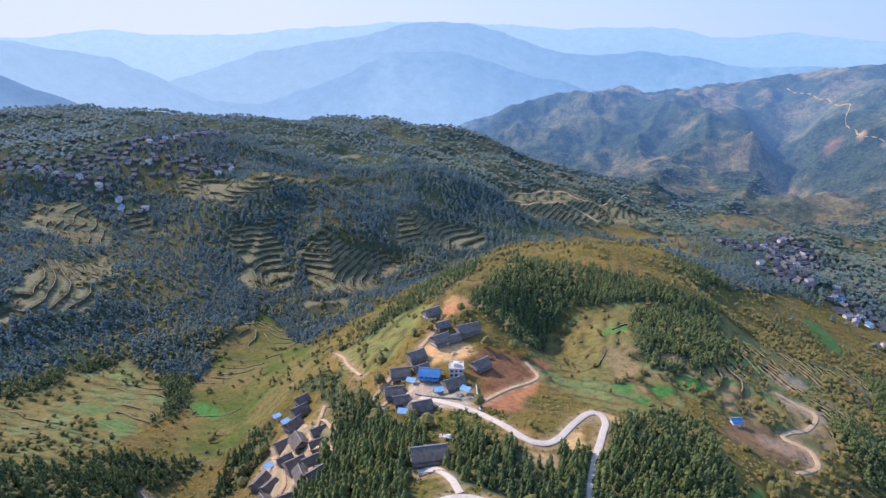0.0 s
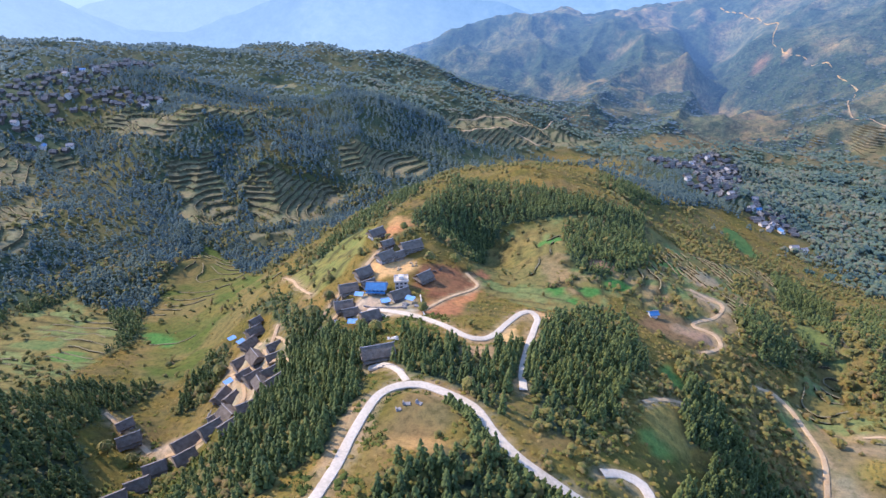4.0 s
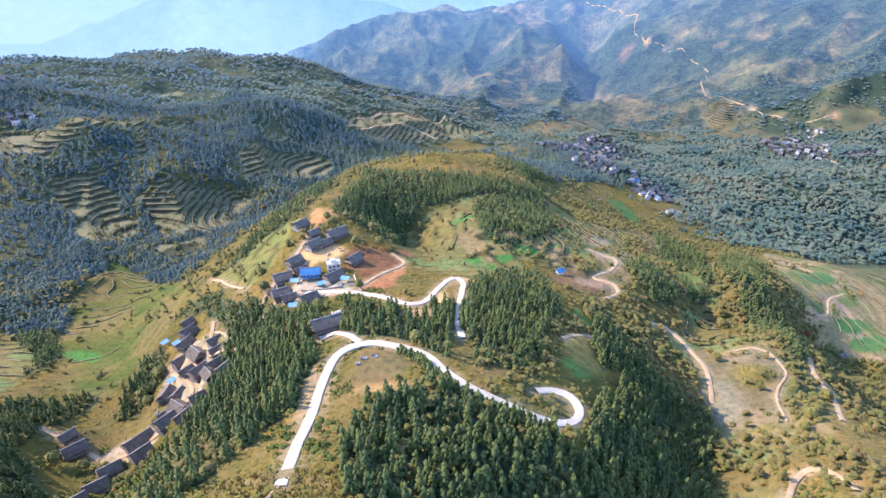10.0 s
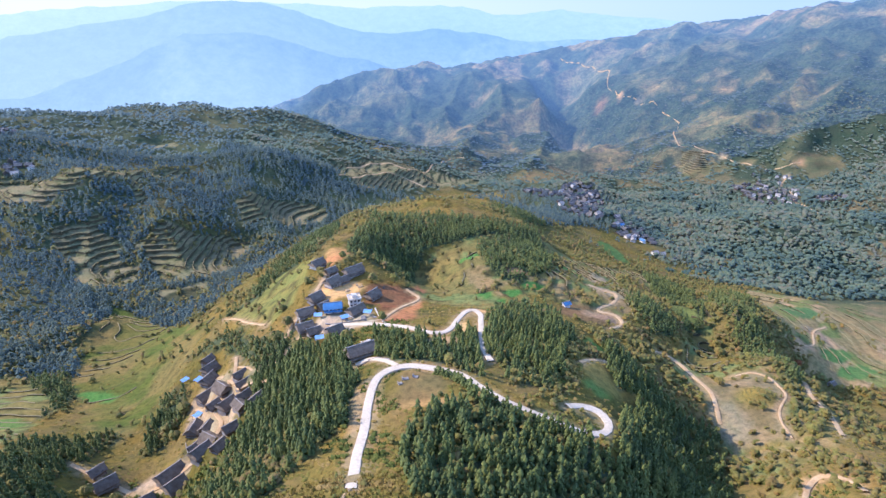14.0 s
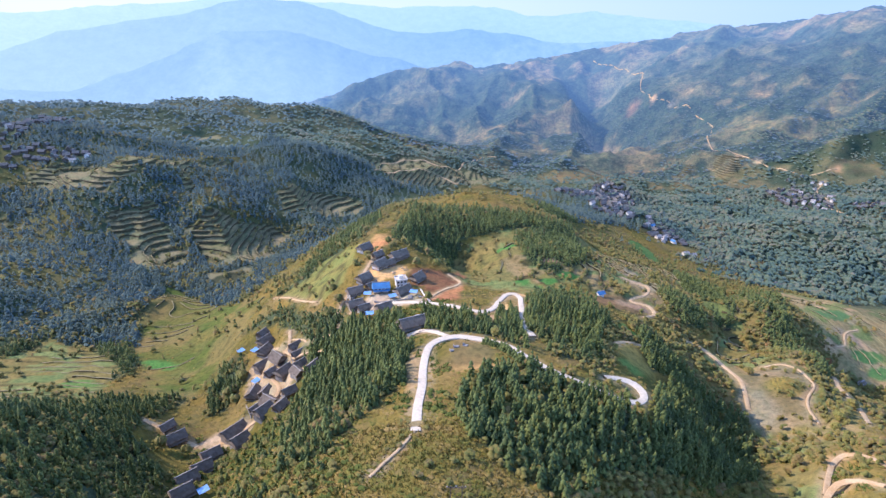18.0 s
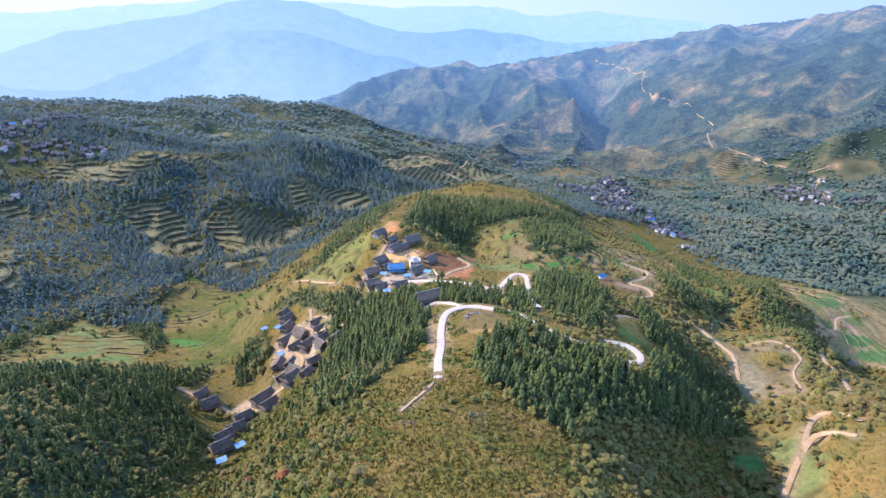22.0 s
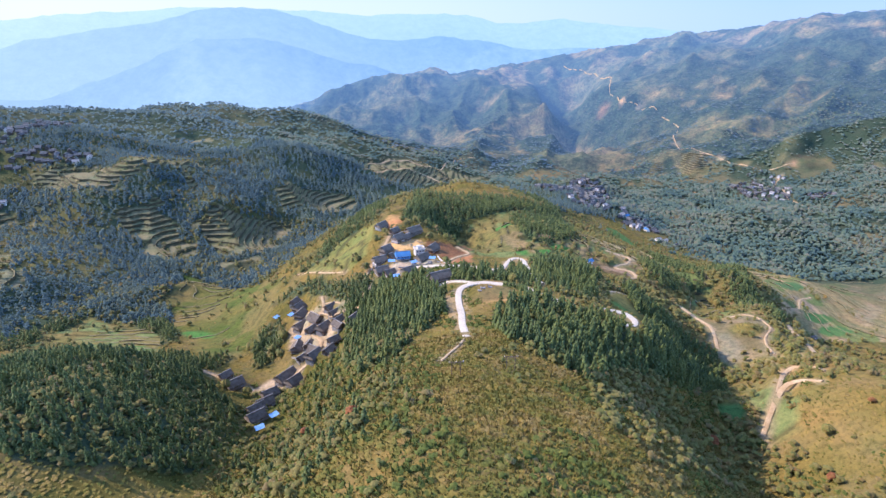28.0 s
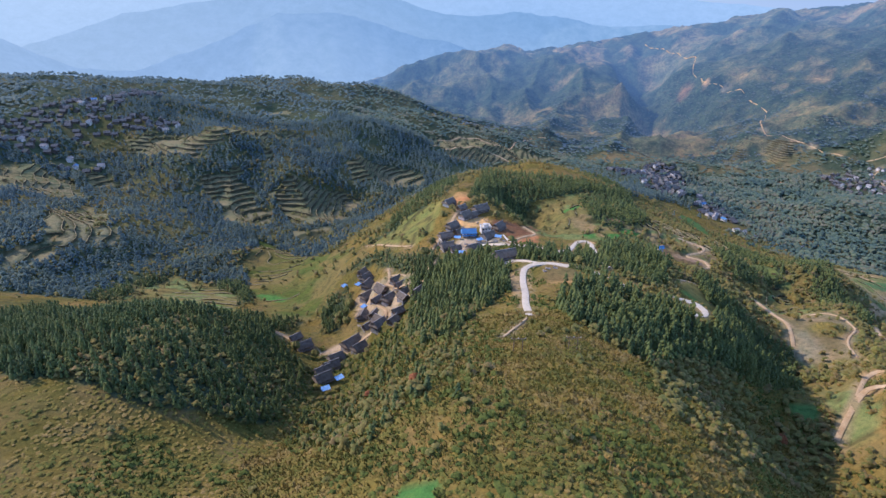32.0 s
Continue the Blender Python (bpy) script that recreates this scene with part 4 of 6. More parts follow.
def far_range(name, crest, drop, material, seed):
    """A mountain range from its crest line down to the haze at its foot."""
    line = smooth_line([(x, y) for x, y, _ in crest], 40)
    keys = np.cumsum([0] + [math.hypot(b[0] - a[0], b[1] - a[1]) for a, b in zip(crest, crest[1:])])
    run = np.r_[0, np.cumsum(np.hypot(*np.diff(line, axis=0).T))]
    top = np.interp(run / run[-1] * keys[-1], keys, [c[2] for c in crest])
    top = top + 24 * fbm(run, run * 0, 420, 6, seed) + 16 * np.abs(fbm(run, run * 0 + 7, 130, 4, seed + 5))
    rows = []
    for k in np.linspace(0, 1, 26):
        spread = 1 - 0.26 * k
        x, y = line[:, 0] * spread, line[:, 1] * spread
        z = top - k * drop + 190 * k * (1 - 0.5 * k) * (0.5 - np.abs(fbm(x, y, 420, 5, seed + 3)))
        rows.append(np.stack([x, y, z], -1))
    me = sheet_mesh(name, np.array(rows), material)
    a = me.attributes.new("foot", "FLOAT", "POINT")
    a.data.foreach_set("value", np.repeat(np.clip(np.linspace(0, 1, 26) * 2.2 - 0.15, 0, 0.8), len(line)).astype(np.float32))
    return tagged(new(name, me), "blue hazy mountain range on the horizon", "backdrop", kind="structure")


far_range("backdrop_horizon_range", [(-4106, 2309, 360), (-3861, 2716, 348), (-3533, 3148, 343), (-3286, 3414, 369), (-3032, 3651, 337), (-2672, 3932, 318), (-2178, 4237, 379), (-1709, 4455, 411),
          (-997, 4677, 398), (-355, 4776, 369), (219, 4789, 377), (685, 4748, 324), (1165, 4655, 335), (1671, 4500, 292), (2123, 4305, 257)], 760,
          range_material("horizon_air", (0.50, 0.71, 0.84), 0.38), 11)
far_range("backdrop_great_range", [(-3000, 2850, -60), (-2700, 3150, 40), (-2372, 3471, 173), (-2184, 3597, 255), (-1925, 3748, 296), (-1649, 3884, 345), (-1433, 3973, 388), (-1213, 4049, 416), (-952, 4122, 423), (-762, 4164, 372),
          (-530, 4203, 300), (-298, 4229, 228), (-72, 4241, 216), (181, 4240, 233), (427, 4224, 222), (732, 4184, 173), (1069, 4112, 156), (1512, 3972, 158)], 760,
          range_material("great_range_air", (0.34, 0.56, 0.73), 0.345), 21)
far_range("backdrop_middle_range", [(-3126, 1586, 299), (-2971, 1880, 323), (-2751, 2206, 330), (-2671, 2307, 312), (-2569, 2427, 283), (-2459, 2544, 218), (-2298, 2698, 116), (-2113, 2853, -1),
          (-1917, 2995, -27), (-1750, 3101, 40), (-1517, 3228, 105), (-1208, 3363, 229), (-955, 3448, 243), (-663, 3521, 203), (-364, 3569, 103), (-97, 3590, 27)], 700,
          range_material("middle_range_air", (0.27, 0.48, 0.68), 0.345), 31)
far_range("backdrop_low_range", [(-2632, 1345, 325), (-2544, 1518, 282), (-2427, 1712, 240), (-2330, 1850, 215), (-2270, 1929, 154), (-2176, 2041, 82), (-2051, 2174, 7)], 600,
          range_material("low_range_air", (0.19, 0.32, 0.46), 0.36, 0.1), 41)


# ---- the pale lower sky, a plain sheet behind the last range ----
m_sky, sn, sl, sp = node_material("pale_lower_sky")
geo = sn.new("ShaderNodeNewGeometry")
split = sn.new("ShaderNodeSeparateXYZ")
sl.new(geo.outputs["Position"], split.inputs[0])
span = sn.new("ShaderNodeMapRange")
span.inputs["From Min"].default_value, span.inputs["From Max"].default_value = -2500, 2600
sl.new(split.outputs["X"], span.inputs["Value"])
high = sn.new("ShaderNodeMapRange")
high.inputs["From Min"].default_value, high.inputs["From Max"].default_value = 380, 1500
sl.new(split.outputs["Z"], high.inputs["Value"])
sl.new(mixed(sn, sl, ramp_node(sn, sl, span.outputs["Result"], [(0.0, (0.96, 1.0, 0.92)), (0.5, (0.78, 0.90, 0.91)), (1.0, (0.56, 0.74, 0.86))]), ramp_node(sn, sl, span.outputs["Result"], [(0.0, (0.92, 1.0, 0.93)), (0.45, (0.66, 0.90, 0.95)), (1.0, (0.32, 0.67, 0.93))]), high.outputs["Result"]), sp.inputs["Emission Color"])
sp.inputs["Base Color"].default_value, sp.inputs["Specular IOR Level"].default_value = (0, 0, 0, 1), 0
sp.inputs["Emission Strength"].default_value = 0.385
arc = np.radians(np.linspace(-80, 62, 60))
sheet = np.array([np.stack([4880 * np.sin(arc), 4880 * np.cos(arc), np.full(60, z)], -1) for z in (-700, 0, 500, 1400)])
tagged(new("backdrop_sky", sheet_mesh("backdrop_sky", sheet, m_sky)), "pale hazy lower sky", "backdrop", kind="structure")

# ---- roads and paths ----
def ribbon(name, c, z, width, thick, material, label, category):
    d = np.gradient(c, axis=0)
    d /= np.linalg.norm(d, axis=1)[:, None]
    side = np.c_[-d[:, 1], d[:, 0]]
    wob = 1 + 0.06 * fbm(c[:, 0] * 3, c[:, 1] * 3, 20, 2, 15)
    half = (width / 2 * wob)[:, None]
    l, r = c + side * half, c - side * half
    lift = np.where(c[:, 1] > 1100, 0.45, 0.12)
    top, low = z + lift, z + 0.12 - thick
    rows = np.array([np.c_[l, low], np.c_[l, top - 0.03], np.c_[l - side * 0.15, top], np.c_[c, top + 0.04], np.c_[r + side * 0.15, top], np.c_[r, top - 0.03], np.c_[r, low]])
    return tagged(new(name, sheet_mesh(name, rows, material)), label, category, kind="structure")


for name, c, z, width in TRACKS:
    paved = name in ROADS
    ribbon("road_" + name if paved else "pavement_" + name, c, z, width, 2.4 if c[0, 1] > 1100 else 0.7, M_CONCRETE if paved else M_DIRT,
           "pale concrete village road winding along the spur" if paved else "narrow bare earth track across the slope", "road" if paved else "path")

# ---- banks of the terraces and fields: a dark grassy face with a dry lip above, along the contour ----
def contour_banks(poly, step, level, wave, face, lip, grid=3.0, gaps=0.0):
    """Faces and lips where the wavy contour levels cross the cells of a field."""
    px, py = [p[0] for p in poly], [p[1] for p in poly]
    gx, gy = np.arange(min(px) - 10, max(px) + 10, grid), np.arange(min(py) - 10, max(py) + 10, grid)
    x, y = np.meshgrid(gx, gy)
    f = ((swell(x, y) + gully_relief(x, y) + wave(x, y)) / step - level)
    keep = ragged(x, y, poly, 10)[:-1, :-1] & ~near_tracks(x[:-1, :-1], y[:-1, :-1], 2.0) & ~near_pads(x[:-1, :-1], y[:-1, :-1])
    ny, nx = keep.shape
    def cut(a):
        return a[:ny, :nx], a[:ny, 1:nx + 1], a[1:ny + 1, 1:nx + 1], a[1:ny + 1, :nx]
    fs, xs, ys = cut(f), cut(x), cut(y)
    base = np.floor(np.maximum.reduce(fs))
    count = np.zeros(keep.shape, int)
    first, second = np.full(keep.shape + (2,), np.nan), np.full(keep.shape + (2,), np.nan)
    for k in range(4):
        a, b = fs[k] - base, fs[(k + 1) % 4] - base
        hit = (a < 0) != (b < 0)
        t = np.where(hit, a / np.where(a == b, 1, a - b), 0)
        p = np.stack([xs[k] + t * (xs[(k + 1) % 4] - xs[k]), ys[k] + t * (ys[(k + 1) % 4] - ys[k])], -1)
        first[hit & (count == 0)] = p[hit & (count == 0)]
        second[hit & (count == 1)] = p[hit & (count == 1)]
        count += hit
    steep = np.hypot(fs[1] - fs[0], fs[3] - fs[0]) * step / grid
    good = keep & (count == 2) & (steep < 0.5 if gaps else steep < 9) & (value_noise(xs[0] / 38, ys[0] / 38, 133) > gaps)
    a, b = first[good], second[good]
    if not len(a):
        return
    fx, fy = (fs[1] - fs[0])[good], (fs[3] - fs[0])[good]
    down = -np.stack([fx, fy], -1) / (np.hypot(fx, fy)[:, None] + 1e-9)
    mid = (a + b) / 2
    drop = np.clip(height(*(mid - down * 1.6).T) - height(*(mid + down * 1.6).T), 0.5, step)
    top = height(*mid.T) + drop * 0.5 + 0.1
    shaky = 0.75 + 0.5 * value_noise(mid[:, 0] / 7, mid[:, 1] / 7, 131)
    def quad(p, q, u, v, zu, zv):
        return np.stack([np.c_[p + down * u, zu], np.c_[q + down * u, zu], np.c_[q + down * v, zv], np.c_[p + down * v, zv]], 1)
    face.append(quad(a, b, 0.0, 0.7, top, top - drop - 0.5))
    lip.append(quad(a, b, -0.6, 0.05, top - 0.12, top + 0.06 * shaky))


def bank_object(name, quads, material, label):
    co = np.concatenate(quads).reshape(-1, 3)
    me = bpy.data.meshes.new(name)
    me.vertices.add(len(co))
    me.vertices.foreach_set("co", co.astype(np.float32).ravel())
    me.loops.add(len(co))
    me.loops.foreach_set("vertex_index", np.arange(len(co), dtype=np.int32))
    me.polygons.add(len(co) // 4)
    me.polygons.foreach_set("loop_start", np.arange(0, len(co), 4, dtype=np.int32))
    me.update(calc_edges=True)
    me.materials.append(material)
    tagged(new(name, me), label, "banks", kind="stuff")


faces_hill, lips_hill, faces_field, lips_field = [], [], [], []
for plots in TERRACE_PLOTS:
    contour_banks(plots, TERRACE_STEP, 0.85, lambda x, y: TERRACE_WAVE * fbm(x, y, 45, 3, 78), faces_hill, lips_hill, 3.0 if plots[0][1] < 900 else 5.0)
for plots, gaps, step in ((RIGHT_FIELDS, 0.42, 3.0), (VALLEY_FIELD, 0.62, 3.0), (EAST_FIELDS, 0.52, 4.5), (LEFT_FIELDS, 0.5, 3.0), (GULLY_FIELDS, 0.25, 3.0)):
    contour_banks(plots, step, 0.89, lambda x, y: 1.3 * fbm(x, y, 34, 3, 77), faces_field, lips_field, 2.5, gaps)
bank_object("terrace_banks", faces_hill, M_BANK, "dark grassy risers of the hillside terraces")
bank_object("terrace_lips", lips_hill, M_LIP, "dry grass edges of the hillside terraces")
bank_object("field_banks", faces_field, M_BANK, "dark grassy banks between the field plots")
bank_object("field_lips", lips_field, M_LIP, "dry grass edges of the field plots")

# ---- woods and scrub ----
rng = np.random.default_rng(7)


def strewn(x0, x1, y0, y1, gap):
    """Points on a shaken grid."""
    nx, ny = max(1, int((x1 - x0) / gap)), max(1, int((y1 - y0) / gap))
    x, y = np.meshgrid(np.arange(nx) * gap + x0, np.arange(ny) * gap + y0)
    x, y = x.ravel(), y.ravel()
    return x + rng.uniform(-0.48, 0.48, x.shape) * gap, y + rng.uniform(-0.48, 0.48, y.shape) * gap


def clump_shape(clumps, seed, tall=0.8, chips=5, tuft=(0.2, 0.34)):
    """A leafy crown: tufts of tilted leaf faces set round a centre, with gaps between them."""
    r = np.random.default_rng(seed)
    v, f = [], []
    for k in range(clumps):
        a, up = r.uniform(0, 2 * math.pi), r.uniform(0.25, 1.0)
        rad = 0.34 * math.sqrt(r.uniform(0, 1)) * (1.25 - 0.6 * up)
        c = np.array([rad * math.cos(a), rad * math.sin(a), up * tall])
        size = r.uniform(*tuft)
        top = len(v)
        v.append(tuple(c + (0, 0, size * 0.9)))
        for s in range(chips):
            b = 2 * math.pi * (s + r.uniform(-0.25, 0.25)) / chips
            q = size * r.uniform(0.75, 1.3)
            v.append(tuple(c + (q * math.cos(b), q * math.sin(b), r.uniform(-0.3, 0.25) * size)))
        f += [(top, top + 1 + s, top + 1 + (s + 1) % chips) for s in range(chips)]
    return np.array(v), np.array(f)


def tuft_shape(blades, seed):
    """Rough grass and low twigs: pointed blades leaning outwards over a mat of low leaf faces."""
    r = np.random.default_rng(seed)
    v, f = [], []
    for k in range(blades):
        a, q = r.uniform(0, 2 * math.pi), 0.62 * math.sqrt(r.uniform(0, 1))
        c = np.array([q * math.cos(a), q * math.sin(a), 0.0])
        b, wide, tall = r.uniform(0, math.pi), r.uniform(0.07, 0.15), r.uniform(0.35, 1.0) * (1.15 - 0.8 * q)
        e = np.array([math.cos(b) * wide, math.sin(b) * wide, 0.0])
        n = len(v)
        v += [tuple(c - e), tuple(c + e), tuple(c + (0.35 * q * math.cos(a) + r.uniform(-0.12, 0.12), 0.35 * q * math.sin(a) + r.uniform(-0.12, 0.12), tall))]
        f.append((n, n + 1, n + 2))
    low, mat = clump_shape(3, seed + 50, 0.2, 5, (0.2, 0.34))
    return np.concatenate([np.array(v), low * (1.25, 1.25, 1.0)]), np.concatenate([np.array(f), mat + len(v)])


def planted(name, shapes, x, y, wide, tall, material, label, category, sink=0.3):
    """Many plants as one mesh."""
    if len(x) == 0:
        return None
    z = height(x, y) - sink
    kinds = rng.integers(0, len(shapes), len(x))
    turn = rng.uniform(0, 2 * math.pi, len(x))
    all_v, all_f, base = [], [], 0
    for k, (v, f) in enumerate(shapes):
        i = np.nonzero(kinds == k)[0]
        if not len(i):
            continue
        c, s = np.cos(turn[i])[:, None], np.sin(turn[i])[:, None]
        px = (v[:, 0] * c - v[:, 1] * s) * wide[i, None] + x[i, None]
        py = (v[:, 0] * s + v[:, 1] * c) * wide[i, None] + y[i, None]
        pz = v[:, 2] * tall[i, None] + z[i, None]
        all_v.append(np.stack([px, py, pz], -1).reshape(-1, 3))
        all_f.append((f[None] + (np.arange(len(i)) * len(v))[:, None, None] + base).reshape(-1, 3))
        base += len(i) * len(v)
    co, faces = np.concatenate(all_v), np.concatenate(all_f)
    me = bpy.data.meshes.new(name)
    me.vertices.add(len(co))
    me.vertices.foreach_set("co", co.astype(np.float32).ravel())
    me.loops.add(faces.size)
    me.loops.foreach_set("vertex_index", faces.ravel().astype(np.int32))
    me.polygons.add(len(faces))
    me.polygons.foreach_set("loop_start", np.arange(0, faces.size, 3, dtype=np.int32))
    me.update(calc_edges=True)
    me.materials.append(material)
    return tagged(new(name, me), label, category, kind="stuff")


def clear(x, y, gap):
    keep = ~near_pads(x, y) & ~near_tracks(x, y, gap)
    for cx, cy, rx, ry, turn, c in GREEN_PLOTS + BARE_EARTH:
        near = np.hypot(x - cx, y - cy) < max(rx, ry) * 1.5
        if near.any():
            keep[near] &= blob(x[near], y[near], cx, cy, rx, ry, turn, 0.1) < 0.5
    return keep


def conifer_shape(tufts, chips, seed):
    """A young conifer: drooping tufts of needles set round a stem, smaller towards the tip, with an uneven outline."""
    r = np.random.default_rng(seed)
    v, f = [], []
    for k in range(tufts):
        up = 0.06 + 0.86 * ((k + r.uniform(0, 0.8)) / tufts)
        a, reach = k * 2.4 + r.uniform(-0.5, 0.5), 0.36 * (1.04 - up) ** 0.8
        size = (0.30 - 0.17 * up) * r.uniform(0.8, 1.25)
        c = np.array([reach * math.cos(a), reach * math.sin(a), up])
        top = len(v)
        v.append(tuple(c + (-0.3 * size * math.cos(a), -0.3 * size * math.sin(a), size * 0.75)))
        for s in range(chips):
            b = 2 * math.pi * (s + r.uniform(-0.25, 0.25)) / chips
            q = size * r.uniform(0.7, 1.25)
            v.append((c[0] + q * math.cos(b), c[1] + q * math.sin(b), max(0.0, c[2] - r.uniform(0.05, 0.35) * size)))
        f += [(top, top + 1 + s, top + 1 + (s + 1) % chips) for s in range(chips)]
    return np.array(v), np.array(f)


FIRS_NEAR = [conifer_shape(12, 5, s) for s in (1, 2, 3, 4)]
FIRS_MID = [conifer_shape(7, 4, s) for s in (5, 6, 7)]
CROWNS_NEAR = [clump_shape(11, s) for s in (11, 12, 13, 14)]
CROWNS_MID = [clump_shape(6, s, 0.75, 4) for s in (15, 16, 17)]
CROWNS_FAR = [clump_shape(3, s, 0.6, 4) for s in (18, 19)]
BUSHES = [clump_shape(3, s, 0.42, 5) for s in (21, 22, 23, 24)]
TUFTS = [tuft_shape(17, s) for s in (31, 32, 33, 34, 35)]
BUSHES_NEAR = [clump_shape(9, s, 0.55, 5, (0.13, 0.27)) for s in (25, 26, 27, 28, 29)]


VILLAGE_SITES = [(338, 1045, 44, 60), (300, 915, 44, 54), (366, 850, 34, 64), (262, 1050, 36, 50), (797, 1185, 60, 96), (870, 1078, 38, 24), (370, 790, 26, 44)]
HILL_SITES = [(-800, 705, 70, 26, 22), (-735, 790, 40, 60, 24), (-690, 880, 45, 45, 26), (-640, 935, 40, 25, 14), (-570, 828, 55, 24, 20), (-700, 715, 50, 22, 14), (-645, 790, 40, 40, 14), (-610, 700, 40, 16, 6)]


def among_houses(x, y):
    out = np.zeros(x.shape, bool)
    for cx, cy, rx, ry in VILLAGE_SITES + [site[:4] for site in HILL_SITES]:
        out |= np.hypot((x - cx) / rx, (y - cy) / ry) < 1
    return out & (rng.uniform(0, 1, len(x)) < 0.88)


def wood(name, box, gap, shapes, wide, tall, material, label, share, road_gap=1.5, pick=None):
    x, y = strewn(*box, gap)
    keep = rng.uniform(0, 1, len(x)) < share(x, y)
    x, y = x[keep], y[keep]
    keep = clear(x, y, road_gap) & ~among_houses(x, y)
    if pick is not None:
        keep &= pick(x, y)
    x, y = x[keep], y[keep]
    size = rng.uniform(0.55, 1.3, len(x)) * (1 + 0.2 * fbm(x, y, 60, 2, 91))
    return planted(name, shapes, x, y, wide * size, tall * size * rng.uniform(0.85, 1.2, len(x)), material, label, "woods")


NEAR = (-330, 200, 40, 300)


def fir_share(x, y):
    return wooded(x, y) * np.clip(np.where(x < -150, 0.95, 0.75) + 0.9 * fbm(x, y, 55, 2, 93), 0.15, 1)


def leaf_share(x, y):
    """Broad-leaved trees: among the firs, along the slopes and between the fields."""
    w = wooded(x, y)
    fields = open_fields(x, y)
    slope = np.clip(0.02 + 2.0 * (fbm(x, y, 40, 3, 95) - 0.10), 0.015, 0.7) * ~fields * np.where((y < 330) & (x < 110), np.where(y < 170, 0.05, 0.4), 1.0)
    slope = np.maximum(slope, (x > 110) * (y > 180) * ~fields * np.clip(0.02 + 1.6 * fbm(x, y, 36, 3, 106), 0.03, 0.75))
    g = (swell(x, y) + gully_relief(x, y) + 1.3 * fbm(x, y, 34, 3, 77)) / 3.0
    terr = (terrace_mask(x, y) > 0.3) * np.clip(0.04 + 0.5 * fbm(x, y, 40, 2, 94), 0, 0.35)
    hedge = fields * ((g - np.floor(g)) > 0.7) * np.clip(0.35 + 1.0 * fbm(x, y, 34, 2, 96), 0, 0.8) * np.where(inside(x, y, VALLEY_FIELD) | inside(x, y, EAST_FIELDS), 0.45, 1.0)
    grove = ragged(x, y, RIGHT_FIELDS, 3) * np.clip(3.0 * (fbm(x, y, 42, 2, 98) - 0.16), 0, 0.75)
    for poly in EAST_GROVES:
        grove = np.maximum(grove, 0.75 * ragged(x, y, poly))
    grove = np.maximum(grove, 0.6 * ragged(x, y, LEAFY_BANK) + 0.40 * ragged(x, y, GREEN_BANK) * np.clip(0.7 + fbm(x, y, 20, 2, 103), 0, 1))
    slope = np.maximum(slope, np.maximum(np.maximum(hedge, terr), grove))
    return np.maximum(w * np.clip(0.42 - 0.8 * fbm(x, y, 55, 2, 93), 0.04, 0.8), slope * (1 - 0.5 * w))


def hill_side(x, y):
    return (y > 380) & (x < -120 + 0.25 * (y - 500))


def east(x, y):
    return (x > 130) | ((x > 90) & (y < 260))


wood("fir_wood", NEAR, 2.45, FIRS_NEAR, 2.9, 7.6, M_FIR, "dark green fir wood on the slopes of the spur", fir_share)
wood("fir_wood_beyond", (-330, 360, 300, 700), 3.0, FIRS_MID, 3.6, 7.4, M_FIR, "dark green firs behind the hamlet and fields", fir_share, pick=lambda x, y: ~hill_side(x, y))
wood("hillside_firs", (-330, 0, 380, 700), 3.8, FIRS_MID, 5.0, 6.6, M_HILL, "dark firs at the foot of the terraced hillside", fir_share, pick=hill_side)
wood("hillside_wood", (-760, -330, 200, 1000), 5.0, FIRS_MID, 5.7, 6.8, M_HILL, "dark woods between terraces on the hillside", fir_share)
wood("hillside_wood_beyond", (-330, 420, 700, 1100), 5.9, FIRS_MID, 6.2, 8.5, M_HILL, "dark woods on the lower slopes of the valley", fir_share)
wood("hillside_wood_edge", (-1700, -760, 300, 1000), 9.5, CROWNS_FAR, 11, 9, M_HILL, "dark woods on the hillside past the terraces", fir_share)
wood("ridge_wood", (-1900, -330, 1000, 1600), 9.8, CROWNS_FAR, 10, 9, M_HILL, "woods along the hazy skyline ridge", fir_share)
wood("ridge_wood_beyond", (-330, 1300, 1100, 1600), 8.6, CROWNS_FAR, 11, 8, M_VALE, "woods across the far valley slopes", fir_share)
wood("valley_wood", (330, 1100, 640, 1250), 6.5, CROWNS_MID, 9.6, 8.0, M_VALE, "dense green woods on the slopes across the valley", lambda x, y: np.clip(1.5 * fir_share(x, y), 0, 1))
wood("leafy_trees", NEAR, 2.9, CROWNS_NEAR, 3.3, 3.1, M_BROAD, "mixed green and yellowing broad-leaved trees", leaf_share, pick=lambda x, y: ~east(x, y))
wood("leafy_trees_beyond", (-330, 360, 300, 760), 4.4, CROWNS_MID, 4.6, 4.6, M_BROAD, "broad-leaved trees among fields", leaf_share, pick=lambda x, y: ~east(x, y))
wood("leafy_hillside", (-760, -330, 200, 1000), 7, CROWNS_MID, 5.5, 4.6, M_BROAD, "broad-leaved trees on the hillside", leaf_share)
wood("autumn_trees", (90, 480, 40, 700), 3.8, CROWNS_MID, 4.4, 4.0, M_AUTUMN, "autumn-coloured trees along the valley side", lambda x, y: leaf_share(x, y) * 0.5, pick=east)
wood("green_trees", (90, 480, 40, 760), 3.6, CROWNS_MID, 4.4, 4.2, M_BROAD, "green trees along the valley side", lambda x, y: leaf_share(x, y) * 0.8, pick=east)


